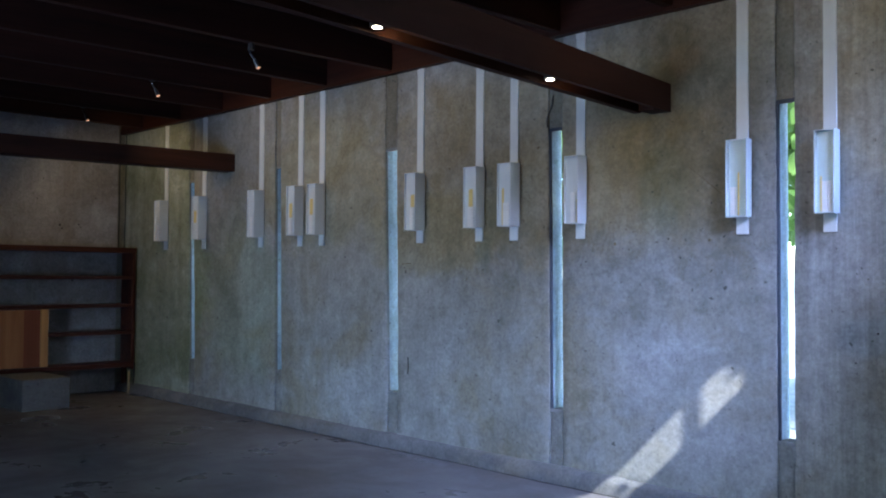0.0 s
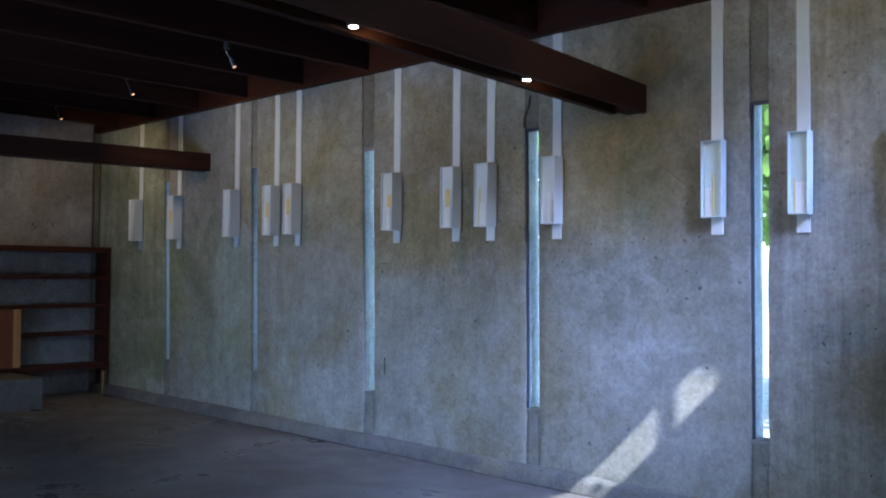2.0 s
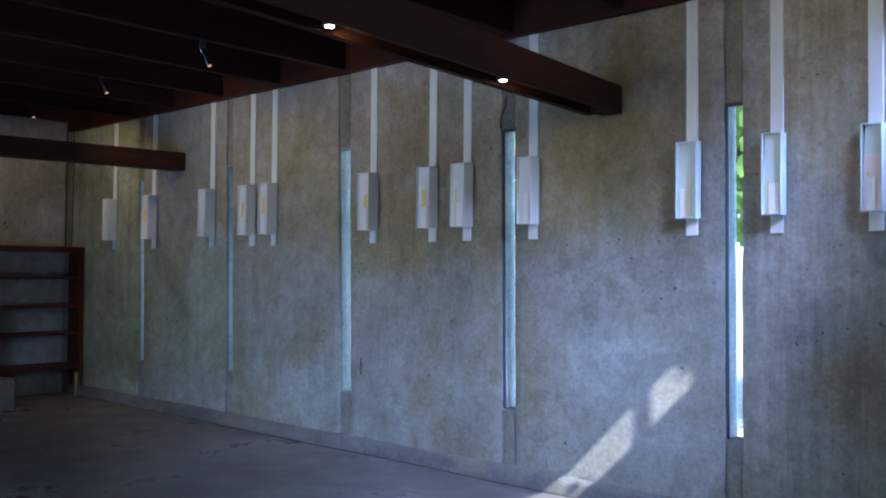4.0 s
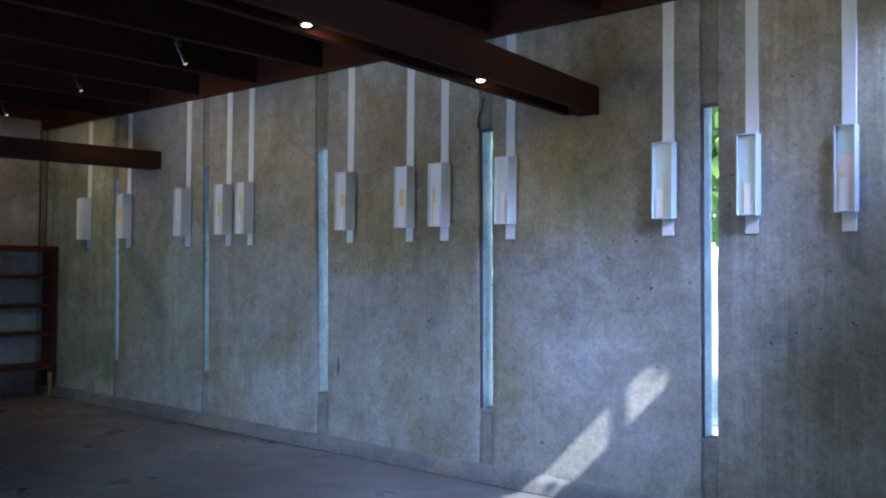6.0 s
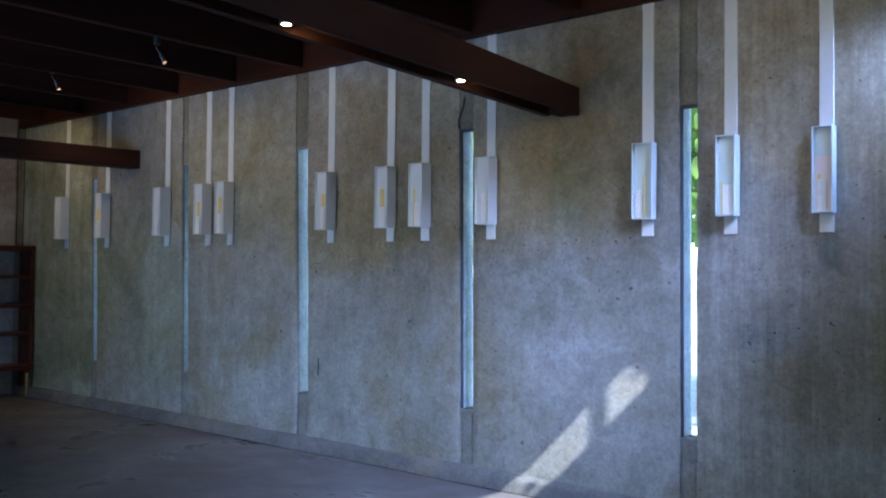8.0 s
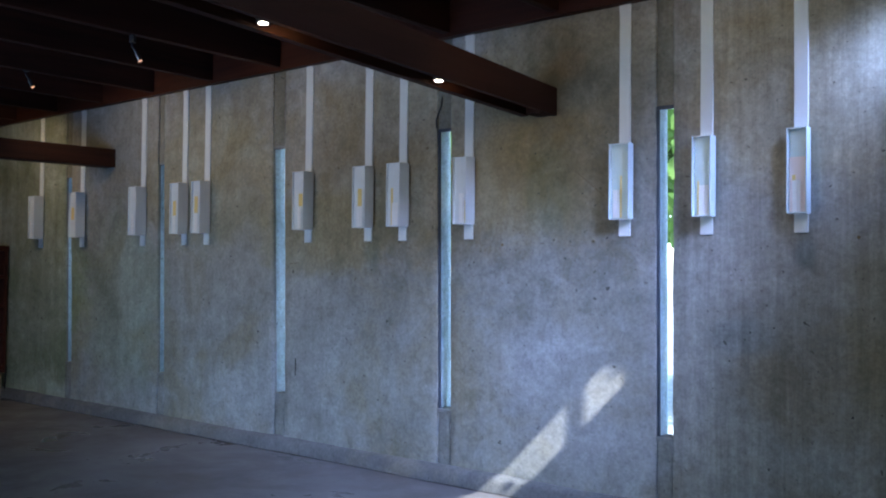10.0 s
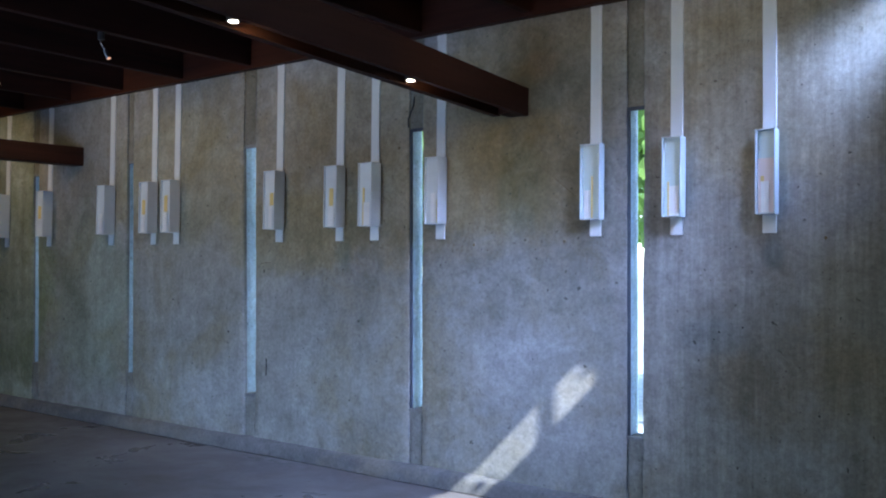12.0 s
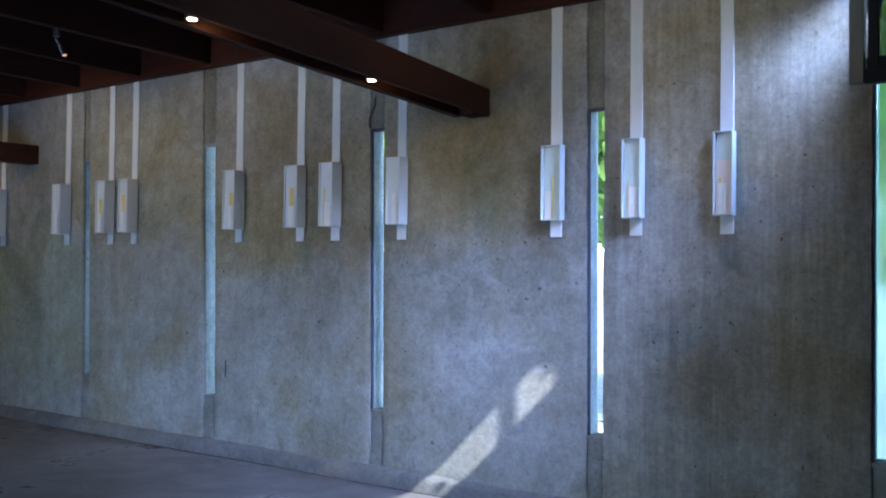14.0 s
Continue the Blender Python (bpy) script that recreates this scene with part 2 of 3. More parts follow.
def boxed(*args):
    bm = bmesh.new()
    box(bm, *args)
    return bm


def thing(name, label, category, group="", kind="", at=(0, 0, 0)):
    ob = new(name)
    ob.empty_display_size = 0.1
    ob.location = at
    return tagged(ob, label, category, group, kind)


def part(name, bm, mat, parent=None, label="", smooth=False):
    me = bpy.data.meshes.new(name)
    bm.normal_update()
    bm.to_mesh(me)
    bm.free()
    me.materials.append(mat)
    if smooth:
        for p in me.polygons:
            p.use_smooth = True
    ob = new(name, me)
    if parent:
        ob.parent = parent
    if label:
        ob["label"] = label
    return ob


def tube(bm, points, r, sides=8):
    """A round bar along points."""
    rings = []
    for i, p in enumerate(points):
        p = Vector(p)
        d = (Vector(points[min(i + 1, len(points) - 1)]) - Vector(points[max(i - 1, 0)])).normalized()
        a = d.orthogonal().normalized()
        c = d.cross(a)
        rings.append([bm.verts.new(p + r * (a * math.cos(k * 2 * math.pi / sides) + c * math.sin(k * 2 * math.pi / sides))) for k in range(sides)])
    for r0, r1 in zip(rings, rings[1:]):
        for k in range(sides):
            bm.faces.new((r0[k], r0[(k + 1) % sides], r1[(k + 1) % sides], r1[k]))
    bm.faces.new(rings[0][::-1]), bm.faces.new(rings[-1])


def prism(bm, quad_low, quad_high):
    """A six-sided block from a lower and an upper quad (each anticlockwise from above)."""
    lo = [bm.verts.new(v) for v in quad_low]
    hi = [bm.verts.new(v) for v in quad_high]
    bm.faces.new(lo[::-1]), bm.faces.new(hi)
    for k in range(4):
        bm.faces.new((lo[k], lo[(k + 1) % 4], hi[(k + 1) % 4], hi[k]))


# ---- north wall: cast slabs with glazed slits between ----
# each slit: left and right edge at the bottom, left and right edge at the top, sill, head
SLITS = [
    (-7.108, -7.020, -7.158, -7.068, 0.372, 1.856),
    (-5.845, -5.762, -5.877, -5.800, 0.378, 1.876),
    (-4.576, -4.470, -4.624, -4.506, 0.345, 1.893),
    (-3.243, -3.150, -3.264, -3.166, 0.376, 1.880),
    (-1.962, -1.882, -1.971, -1.881, 0.376, 1.868),
    (-0.763, -0.660, -0.757, -0.650, 0.402, 1.866),
]
wall_north = thing("wall_north", "raw cast concrete slab wall with narrow glazed slits", "wall", kind="structure")


def slit_edge(s, side, z):
    k = (z - s[4]) / (s[5] - s[4])
    k = min(1.0, max(0.0, k))
    return s[side] + (s[side + 2] - s[side]) * k


def slab(left, right, top):
    """One cast slab: a fine grid on its room face, slightly uneven, with crisp but chipped arrises."""
    bm = bmesh.new()
    nx, nz = 28, 64
    rows, sides = [], []
    for j in range(nz + 1):
        z = top * j / nz
        x0, x1 = left(z), right(z)
        chip0, chip1 = (0.0035 * noise.noise((x * 3 + 7, z * 14, 1.0)) + 0.002 * noise.noise((x * 5, z * 41, 6.0)) for x in (left(0), right(0)))
        x0, x1 = x0 + chip0, x1 + chip1
        row = []
        for i in range(nx + 1):
            x = x0 if i == 0 else x1 if i == nx else x0 + 0.005 + (x1 - x0 - 0.010) * (i - 1) / (nx - 2)
            y = NORTH + 0.004 * noise.noise((x * 1.7, 0.3, z * 1.7)) + 0.0012 * noise.noise((x * 9, 2.0, z * 9))
            if i in (0, nx):
                y += 0.002 + 0.004 * abs(noise.noise((x, z * 17, 4.0)))
            row.append(bm.verts.new((x, y, z)))
        rows.append(row)
        sides.append([bm.verts.new(row[0].co), bm.verts.new((row[0].co.x, NORTH + THICK, z)), bm.verts.new((row[nx].co.x, NORTH + THICK, z)), bm.verts.new(row[nx].co)])
    for a, b in zip(rows, rows[1:]):
        for i in range(nx):
            bm.faces.new((a[i], a[i + 1], b[i + 1], b[i]))
    for a, b in zip(sides, sides[1:]):
        bm.faces.new((a[0], b[0], b[1], a[1]))
        bm.faces.new((a[3], a[2], b[2], b[3]))
    back = [[bm.verts.new(v.co) for v in (a[1], a[2])] for a in sides]
    for a, b in zip(back, back[1:]):
        bm.faces.new((a[0], b[0], b[1], a[1]))
    bm.faces.new([bm.verts.new(v.co) for v in rows[nz]] + [bm.verts.new(v.co) for v in (sides[nz][2], sides[nz][1])])
    return bm


TOP = 2.60
edges_left = [lambda z: WEST - 0.1] + [lambda z, s=s: slit_edge(s, 1, z) for s in SLITS]
edges_right = [lambda z, s=s: slit_edge(s, 0, z) for s in SLITS]
edges_right[5] = lambda z: slit_edge(SLITS[5], 0, z) if z < 1.87 else -0.768
for k, (lf, rf) in enumerate(zip(edges_left[:6], edges_right)):
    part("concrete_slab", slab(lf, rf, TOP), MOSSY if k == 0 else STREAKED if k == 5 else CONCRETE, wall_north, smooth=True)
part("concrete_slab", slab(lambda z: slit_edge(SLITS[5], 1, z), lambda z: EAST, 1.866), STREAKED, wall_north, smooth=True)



def infill(x0, x1, x2, x3, z0, z1, seed):
    """Hand-packed mortar between two slabs (x0, x1 at its foot, x2, x3 at its head): an uneven face, hollow at its sides."""
    bm = bmesh.new()
    nz = max(6, int((z1 - z0) / 0.022))
    rows = []
    for j in range(nz + 1):
        u = j / nz
        z, a, b = z0 + (z1 - z0) * u, x0 + (x2 - x0) * u - 0.006, x1 + (x3 - x1) * u + 0.006
        row = []
        for i in range(9):
            x = a + (b - a) * i / 8
            deep = (0.013, 0.008, 0.004, 0.003, 0.003, 0.003, 0.004, 0.008, 0.013)[i]
            row.append(bm.verts.new((x, NORTH + deep + 0.005 * noise.noise((x * 22 + seed, z * 14, seed)) + 0.003, z)))
        rows.append(row)
    for p, q in zip(rows, rows[1:]):
        for i in range(8):
            bm.faces.new((p[i], p[i + 1], q[i + 1], q[i]))
    box(bm, min(x0, x2) - 0.004, max(x1, x3) + 0.004, NORTH + 0.024, NORTH + THICK - 0.004, z0, z1)
    return bm


for k, s in enumerate(SLITS):
    part("joint_infill", infill(s[0], s[1], s[0], s[1], 0, s[4], k * 2.7), MORTAR_LOW, wall_north, "rough mortar infill below the slit", True)
    if k < 5:
        part("joint_infill", infill(s[2], s[3], s[2], s[3], s[5], TOP, k * 2.7 + 9), MORTAR, wall_north, "darker mortar infill above the slit", True)
    bm = bmesh.new()
    box(bm, s[0] - 0.001, s[1] + 0.001, NORTH + 0.002, NORTH + THICK - 0.006, s[4] - 0.016, s[4] + 0.003, 0.003)
    part("sill_lip", bm, SEAM, wall_north, "pale worn mortar sill")


def ragged_edge(x_low, x_high, z0, z1, seed):
    """A thin crumbling seam of mortar along one edge of a joint."""
    bm = bmesh.new()
    steps = max(6, int((z1 - z0) / 0.018))
    prev = None
    for i in range(steps + 1):
        u = i / steps
        z = z0 + (z1 - z0) * u
        x = x_low + (x_high - x_low) * u + 0.005 * noise.noise((seed, z * 9, 0))
        w = 0.0006 + 0.014 * max(0.0, noise.noise((seed + 5, z * 16, 2)))
        h = -0.003 + 0.011 * max(0.0, noise.noise((seed, z * 22, 7)))
        row = [bm.verts.new((x - w, NORTH + 0.004, z)), bm.verts.new((x, NORTH - h, z + 0.003 * noise.noise((seed, i, 1)))), bm.verts.new((x + w, NORTH + 0.006, z))]
        if prev:
            for k in range(2):
                bm.faces.new((prev[k], prev[k + 1], row[k + 1], row[k]))
        prev = row
    part("joint_seam", bm, SEAM, wall_north, "crumbling mortar seam")


for k, s in enumerate(SLITS):
    for side in (0, 1):
        ragged_edge(s[side], s[side], 0.07, s[4], k * 3.1 + 1.3 * side)
        ragged_edge(s[side] + 0.004 * (1 - 2 * side), s[side] + 0.004 * (1 - 2 * side), 0.07, s[4], k * 5.3 + 2.1 * side)
        if k < 5:
            ragged_edge(s[side + 2], s[side + 2], s[5], 2.36, k * 4.7 + 1.9 * side)
PIT = plain("pit_shadow", (0.035, 0.032, 0.028), 0.9, 0, 0.3)
RUST = plain("tie_stain", (0.15, 0.115, 0.06), 0.9, 0, 0.3)


def pit(x, z, r, mat):
    """A small ragged form-tie hole or stain mark on the wall face."""
    bm = bmesh.new()
    y = NORTH - 0.0045
    r *= 0.62
    ring = []
    for k in range(10):
        a = k * 2 * math.pi / 10
        q = r * (0.75 + 0.5 * noise.noise((x * 9 + math.cos(a), z * 9, math.sin(a))))
        ring.append(bm.verts.new((x + q * math.cos(a), y, z + 1.15 * q * math.sin(a))))
    bm.faces.new(ring)
    edge = [bm.verts.new((x + (v.co.x - x) * 1.1, NORTH + 0.006, z + (v.co.z - z) * 1.1)) for v in ring]
    for k in range(10):
        bm.faces.new((ring[k], edge[k], edge[(k + 1) % 10], ring[(k + 1) % 10]))
    part("tie_hole", bm, mat, wall_north)


for x, z, r in ((-2.442, 1.178, 0.007), (-4.734, 0.72, 0.010), (-1.429, 0.888, 0.007), (-1.53, 0.865, 0.008), (-2.62, 1.70, 0.007),
                (-2.60, 1.50, 0.005), (-2.35, 1.49, 0.005), (-2.28, 1.43, 0.006), (-5.02, 1.20, 0.006), (-4.42, 1.13, 0.006), (-1.12, 0.55, 0.008),
                (-1.62, 0.74, 0.006), (-1.45, 0.30, 0.006), (-3.0, 1.16, 0.006), (-6.3, 1.02, 0.006), (-7.45, 1.18, 0.008), (-7.62, 0.92, 0.007), (-7.7, 1.25, 0.008), (-7.5, 0.7, 0.008), (-1.25, 0.72, 0.005)):
    pit(x, z, r, PIT)
# the rest of the pinholes, scattered without order
rnd = random.Random(23)
for i in range(46):
    x, z = rnd.uniform(-8.1, -0.85), rnd.uniform(0.15, 2.25)
    if all(abs(x - (s[0] + s[1]) / 2) > 0.09 for s in SLITS):
        pit(x, z, rnd.choice((0.0035, 0.004, 0.005, 0.0065)), PIT if rnd.random() < 0.55 else RUST)
for x, z, r in ((-1.096, 1.26, 0.013), (-2.82, 1.25, 0.013), (-2.29, 1.26, 0.014), (-2.83, 1.74, 0.012), (-3.33, 1.78, 0.012), (-4.02, 1.72, 0.010), (-3.72, 1.76, 0.010), (-2.2, 1.40, 0.012)):
    pit(x, z, r, RUST)
for scratch in (
        [(-2.735, 1.672), (-2.722, 1.690), (-2.712, 1.676), (-2.700, 1.700), (-2.694, 1.686)],
        [(-2.452, 1.644), (-2.36, 1.575), (-2.229, 1.470)],
        [(-4.44, 1.151), (-4.40, 1.156), (-4.355, 1.158)],
        [(-3.30, 1.236), (-3.275, 1.215), (-3.262, 1.180)],
        [(-1.30, 2.02), (-1.18, 2.028), (-1.10, 2.022)],
        [(-1.06, 2.075), (-0.99, 2.088), (-0.95, 2.084)]):
    bm = bmesh.new()
    tube(bm, [(x, NORTH + 0.0005, z) for x, z in scratch], 0.0020, 5)
    part("scratch", bm, RUST, wall_north)
bm = bmesh.new()
tube(bm, [(-4.375, NORTH - 0.002, 0.47), (-4.372, NORTH - 0.003, 0.52), (-4.376, NORTH - 0.002, 0.575)], 0.0035, 6)
part("crack", bm, PIT, wall_north)


def slit_window(s, stop, jamb, glass):
    """A pane held by a dark stop on one jamb and at the head, in the outer half of the slit."""
    w = thing("slit_window", "narrow fixed glass slit in a dark metal stop", "window", "slit windows", "structure")
    bm = bmesh.new()
    y0, y1 = NORTH + 0.010, NORTH + 0.022
    wide = 0.012 if stop is STEEL else 0.005
    prism(bm, [(s[0] - 0.002, y0, s[4]), (s[0] + wide, y0, s[4]), (s[0] + wide, y1, s[4]), (s[0] - 0.002, y1, s[4])],
          [(s[2] - 0.002, y0, s[5]), (s[2] + wide, y0, s[5]), (s[2] + wide, y1, s[5]), (s[2] - 0.002, y1, s[5])])
    part("stop", bm, stop, w, "dark blue-grey metal stop" if stop is STEEL else "mortar-grey stop")
    part("stop", boxed(s[2] + wide + 0.0002, s[3] + 0.002, y0, y1, s[5] - 0.016, s[5] + 0.002), stop, w)
    bm = bmesh.new()
    y0, y1 = NORTH + 0.090, NORTH + 0.094
    prism(bm, [(s[0] - 0.002, y0, s[4]), (s[1] + 0.002, y0, s[4]), (s[1] + 0.002, y1, s[4]), (s[0] - 0.002, y1, s[4])],
          [(s[2] - 0.002, y0, s[5]), (s[3] + 0.002, y0, s[5]), (s[3] + 0.002, y1, s[5]), (s[2] - 0.002, y1, s[5])])
    pane = part("pane", bm, glass, w, "clear glass pane" if glass is GLASS else "pale aqua clouded glass pane")
    pane.visible_shadow = False
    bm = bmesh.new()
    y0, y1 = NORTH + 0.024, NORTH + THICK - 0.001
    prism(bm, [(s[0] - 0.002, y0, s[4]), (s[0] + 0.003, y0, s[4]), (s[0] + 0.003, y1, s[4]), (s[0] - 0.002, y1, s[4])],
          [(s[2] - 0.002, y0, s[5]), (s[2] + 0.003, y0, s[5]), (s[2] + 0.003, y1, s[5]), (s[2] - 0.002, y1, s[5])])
    part("jamb_lining", bm, jamb, w, "pale jamb facing with the daylight in its colour")


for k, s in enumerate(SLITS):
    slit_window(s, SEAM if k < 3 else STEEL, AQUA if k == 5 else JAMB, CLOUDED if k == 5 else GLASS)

# ---- floor, kerb, other walls ----
bm = bmesh.new()
bmesh.ops.create_grid(bm, x_segments=90, y_segments=60, size=0.5)
for v in bm.verts:
    v.co.x = WEST - 0.1 + (v.co.x + 0.5) * (EAST - WEST + 0.2)
    v.co.y = SOUTH - 0.1 + (v.co.y + 0.5) * (NORTH + 0.1 - SOUTH + 0.1)
    v.co.z = 0.003 * noise.noise((v.co.x * 0.9, v.co.y * 0.9, 0))
box(bm, WEST - 0.1, EAST + 0.1, SOUTH - 0.1, NORTH + 0.1, -0.2, -0.02)
tagged(part("floor", bm, FLOOR, smooth=True), "worn grey polished concrete floor slab with faint sheen", "floor", kind="structure")

bm = bmesh.new()
steps = 150
prev = None
for i in range(steps + 1):
    x = WEST + (EAST - WEST) * i / steps
    d = 0.058 + 0.012 * noise.noise((x * 1.1, 3, 0)) + 0.006 * noise.noise((x * 6, 1, 0))
    h = 0.082 + 0.008 * noise.noise((x * 1.5, 8, 0)) + 0.004 * noise.noise((x * 7, 5, 0))
    ring = [bm.verts.new(c) for c in ((x, NORTH - d, -0.01), (x, NORTH - d + 0.004, h * 0.72), (x, NORTH - d * 0.72, h * 0.95), (x, NORTH + 0.012, h + 0.006))]
    if prev:
        for k in range(3):
            bm.faces.new((prev[k], ring[k], ring[k + 1], prev[k + 1]))
    prev = ring
tagged(part("kerb", bm, KERB, smooth=True), "low rough concrete kerb along the foot of the wall", "kerb", kind="structure")

bm = bmesh.new()
for i in range(60):
    spots = []
    for k in range(6):
        x = WEST + 0.3 + (EAST - WEST - 0.4) * (i + k / 5) / 60
        d = 0.058 + 0.012 * noise.noise((x * 1.1, 3, 0)) + 0.006 * noise.noise((x * 6, 1, 0))
        spots.append((x, NORTH - d - 0.003, 0.001 + 0.002 * noise.noise((x * 8, 0, 2))))
    tube(bm, spots, 0.004 + 0.003 * noise.noise((i * 0.7, 4, 4)), 6)
tagged(part("kerb_gap", bm, PIT), "thin dark uneven line where the kerb meets the floor", "gap", kind="structure")

bm = bmesh.new()
rnd = random.Random(11)
for i in range(26):
    x, y, r = -4.50 + 0.62 * rnd.random() ** 1.3, NORTH - 0.085 - 0.10 * rnd.random(), rnd.uniform(0.006, 0.030)
    ring = [bm.verts.new((x + 1.7 * r * rnd.uniform(0.6, 1.2) * math.cos(k * 0.7), y + 0.7 * r * rnd.uniform(0.6, 1.2) * math.sin(k * 0.7), 0.0032)) for k in range(9)]
    top = bm.verts.new((x, y, 0.0045 + 0.12 * r))
    for k in range(9):
        bm.faces.new((ring[k], ring[(k + 1) % 9], top))
tagged(part("mortar_spill", bm, SEAM, smooth=True), "pale crumbled mortar spill on the floor by the kerb", "mortar", kind="stuff")


def end_slab(y0, y1):
    bm = bmesh.new()
    box(bm, WEST - 0.1, WEST, y0, y1, 0, 2.60, 0.006)
    return bm


wall_west = thing("wall_west", "end wall of raw cast concrete slabs, water-stained", "wall", kind="structure")
for y0, y1 in ((2.53, 3.83), (1.18, 2.50), (-0.17, 1.15), (-1.52, -0.20), (SOUTH, -1.55)):
    part("concrete_slab", end_slab(y0, y1), END, wall_west)
part("joint_infill", boxed(WEST - 0.09, WEST - 0.012, SOUTH, NORTH - 0.002, 0, 2.59), MORTAR, wall_west, "recessed mortar joints")

for y, z, r in ((3.30, 1.50, 0.012), (3.32, 1.47, 0.008), (3.47, 1.51, 0.009), (3.50, 1.02, 0.008), (3.42, 1.01, 0.010), (3.10, 1.72, 0.007), (3.62, 1.75, 0.008), (3.15, 1.90, 0.006)):
    bm = bmesh.new()
    ring = [bm.verts.new((WEST + 0.002, y + r * (0.8 + 0.5 * noise.noise((k, y, z))) * math.cos(k * 0.7), z + r * math.sin(k * 0.7))) for k in range(9)]
    bm.faces.new(ring)
    part("tie_hole", bm, PIT, wall_west)

WALL = plain("dim_plaster", (0.30, 0.28, 0.25), 0.85, 0, 0.15, 3)
bm = bmesh.new()
box(bm, WEST - 0.1, -5.6, SOUTH - 0.1, SOUTH, 0, 2.6)
box(bm, 2.0, EAST, SOUTH - 0.1, SOUTH, 0, 1.9)
box(bm, -5.6, -2.2, SOUTH - 0.1, SOUTH, 1.85, 2.6)
box(bm, -2.2, LOW_X, SOUTH - 0.1, SOUTH, 0, 2.6)
box(bm, LOW_X, 2.0, SOUTH - 0.1, SOUTH, 0, 1.9)
# unseen wing, added to keep the south light off the far corner
box(bm, -5.66, -5.56, SOUTH, 0.15, 0, 2.36)
tagged(part("wall_south", bm, WALL), "plain wall with a wide low garden opening and added shading wing", "wall", kind="structure")
bm = bmesh.new()
box(bm, EAST, EAST + 0.1, SOUTH - 0.1, NORTH + THICK, 0, 1.90)
box(bm, LOW_X, LOW_X + 0.04, SOUTH, 3.552, LOW_Z + 0.09, 2.222)
box(bm, LOW_X, LOW_X + 0.04, SOUTH, 3.552, 2.446, DECK_Z + 0.02)
for k in range(12):
    box(bm, LOW_X + 0.004, LOW_X + 0.034, 3.121 - 0.47 * k, 3.153 - 0.47 * k, 2.222, 2.446)
# unseen board and panel, added to trim the top and end of the sun patch
box(bm, LOW_X + 0.045, 0.25, 3.18, 3.20, 2.465, DECK_Z + 0.02)
box(bm, LOW_X, LOW_X + 0.04, 3.248, 3.552, 2.222, 2.446)
tagged(part("wall_east", bm, WALL), "plain closed end wall with a clerestory strip and added sun-trimming boards", "wall", kind="structure")

# ---- ceiling, ledger, joists, beams ----
bm = bmesh.new()
y = SOUTH - 0.1
while y < NORTH:
    y2 = min(y + 0.14, NORTH)
    box(bm, WEST - 0.1, NOTCH if y2 > 3.5 else LOW_X, y + 0.002, y2 - 0.002, DECK_Z, DECK_Z + 0.025)
    y = y2
box(bm, WEST - 0.1, LOW_X + 0.06, SOUTH - 0.1, 3.5, DECK_Z + 0.027, DECK_Z + 0.12)
box(bm, LOW_X, EAST + 0.1, SOUTH - 0.1, 3.6, LOW_Z, LOW_Z + 0.09)
box(bm, WEST - 0.1, -0.585, 3.5, NORTH + 0.3, DECK_Z + 0.027, DECK_Z + 0.12)
# unseen eave, extended to darken the tops of the slit jambs
box(bm, WEST - 0.1, -1.0, NORTH + 0.301, NORTH + 0.90, DECK_Z + 0.03, DECK_Z + 0.12)
tagged(part("ceiling", bm, DECK), "dark stained timber roof boards", "ceiling", kind="structure")

ledger = part("ledger_board", boxed(WEST, NOTCH - 0.02, NORTH - 0.052, NORTH - 0.004, LEDGER_Z, DECK_Z - 0.002, 0.003), LEDGER)
tagged(ledger, "reddish brown timber ledger board along the wall head", "timber board", kind="structure")

JOISTS = [-7.92 + 0.68 * i for i in range(11)]
for x in JOISTS:
    y1 = NORTH - 0.054 if x < NOTCH else 3.48
    bm = bmesh.new()
    box(bm, x - 0.025, x + 0.025, SOUTH, y1, JOIST_Z, DECK_Z - 0.001, 0.003)
    tagged(part("ceiling_joist", bm, BEAM), "dark stained timber ceiling joist with worn arrises", "joist", "ceiling joists", "structure")


def sloped_beam(bm, x0, x1, ya, yb, za, zb, ta, tb):
    """A long timber from the wall end (ya) to the far end (yb), with its underside and top at either end."""
    prism(bm, [(x0, yb, zb), (x1, yb, zb), (x1, ya, za), (x0, ya, za)], [(x0, yb, tb), (x1, yb, tb), (x1, ya, ta), (x0, ya, ta)])


def zb_big(y):
    return 1.878 + 0.0455 * (NORTH - y)


def zt_big(y):
    return 2.013 + 0.066 * (NORTH - y)


lamp_beam = thing("lamp_beam", "dark stained built-up timber beam with recessed spotlights, running to the wall", "beam")
ya, yb = NORTH + 0.006, SOUTH
bm = bmesh.new()
sloped_beam(bm, -2.522, -2.498, ya, yb, zb_big(ya), zb_big(yb), zt_big(ya), zt_big(yb))
part("side_plank", bm, BEAM, lamp_beam)
bm = bmesh.new()
sloped_beam(bm, -2.642, -2.604, ya - 0.10, yb, zb_big(ya) - 0.004, zb_big(yb), zt_big(ya), zt_big(yb))
part("side_plank", bm, BEAM, lamp_beam)
bm = bmesh.new()
sloped_beam(bm, -2.603, -2.523, ya - 0.001, yb, zb_big(ya) + 0.045, zb_big(yb) + 0.045, zt_big(ya) - 0.004, zt_big(yb) - 0.004)
sloped_beam(bm, -2.603, -2.523, ya - 0.001, ya - 0.12, zb_big(ya) + 0.002, zb_big(ya) + 0.002, zb_big(ya) + 0.043, zb_big(ya) + 0.043)
part("core_plank", bm, BEAM, lamp_beam)


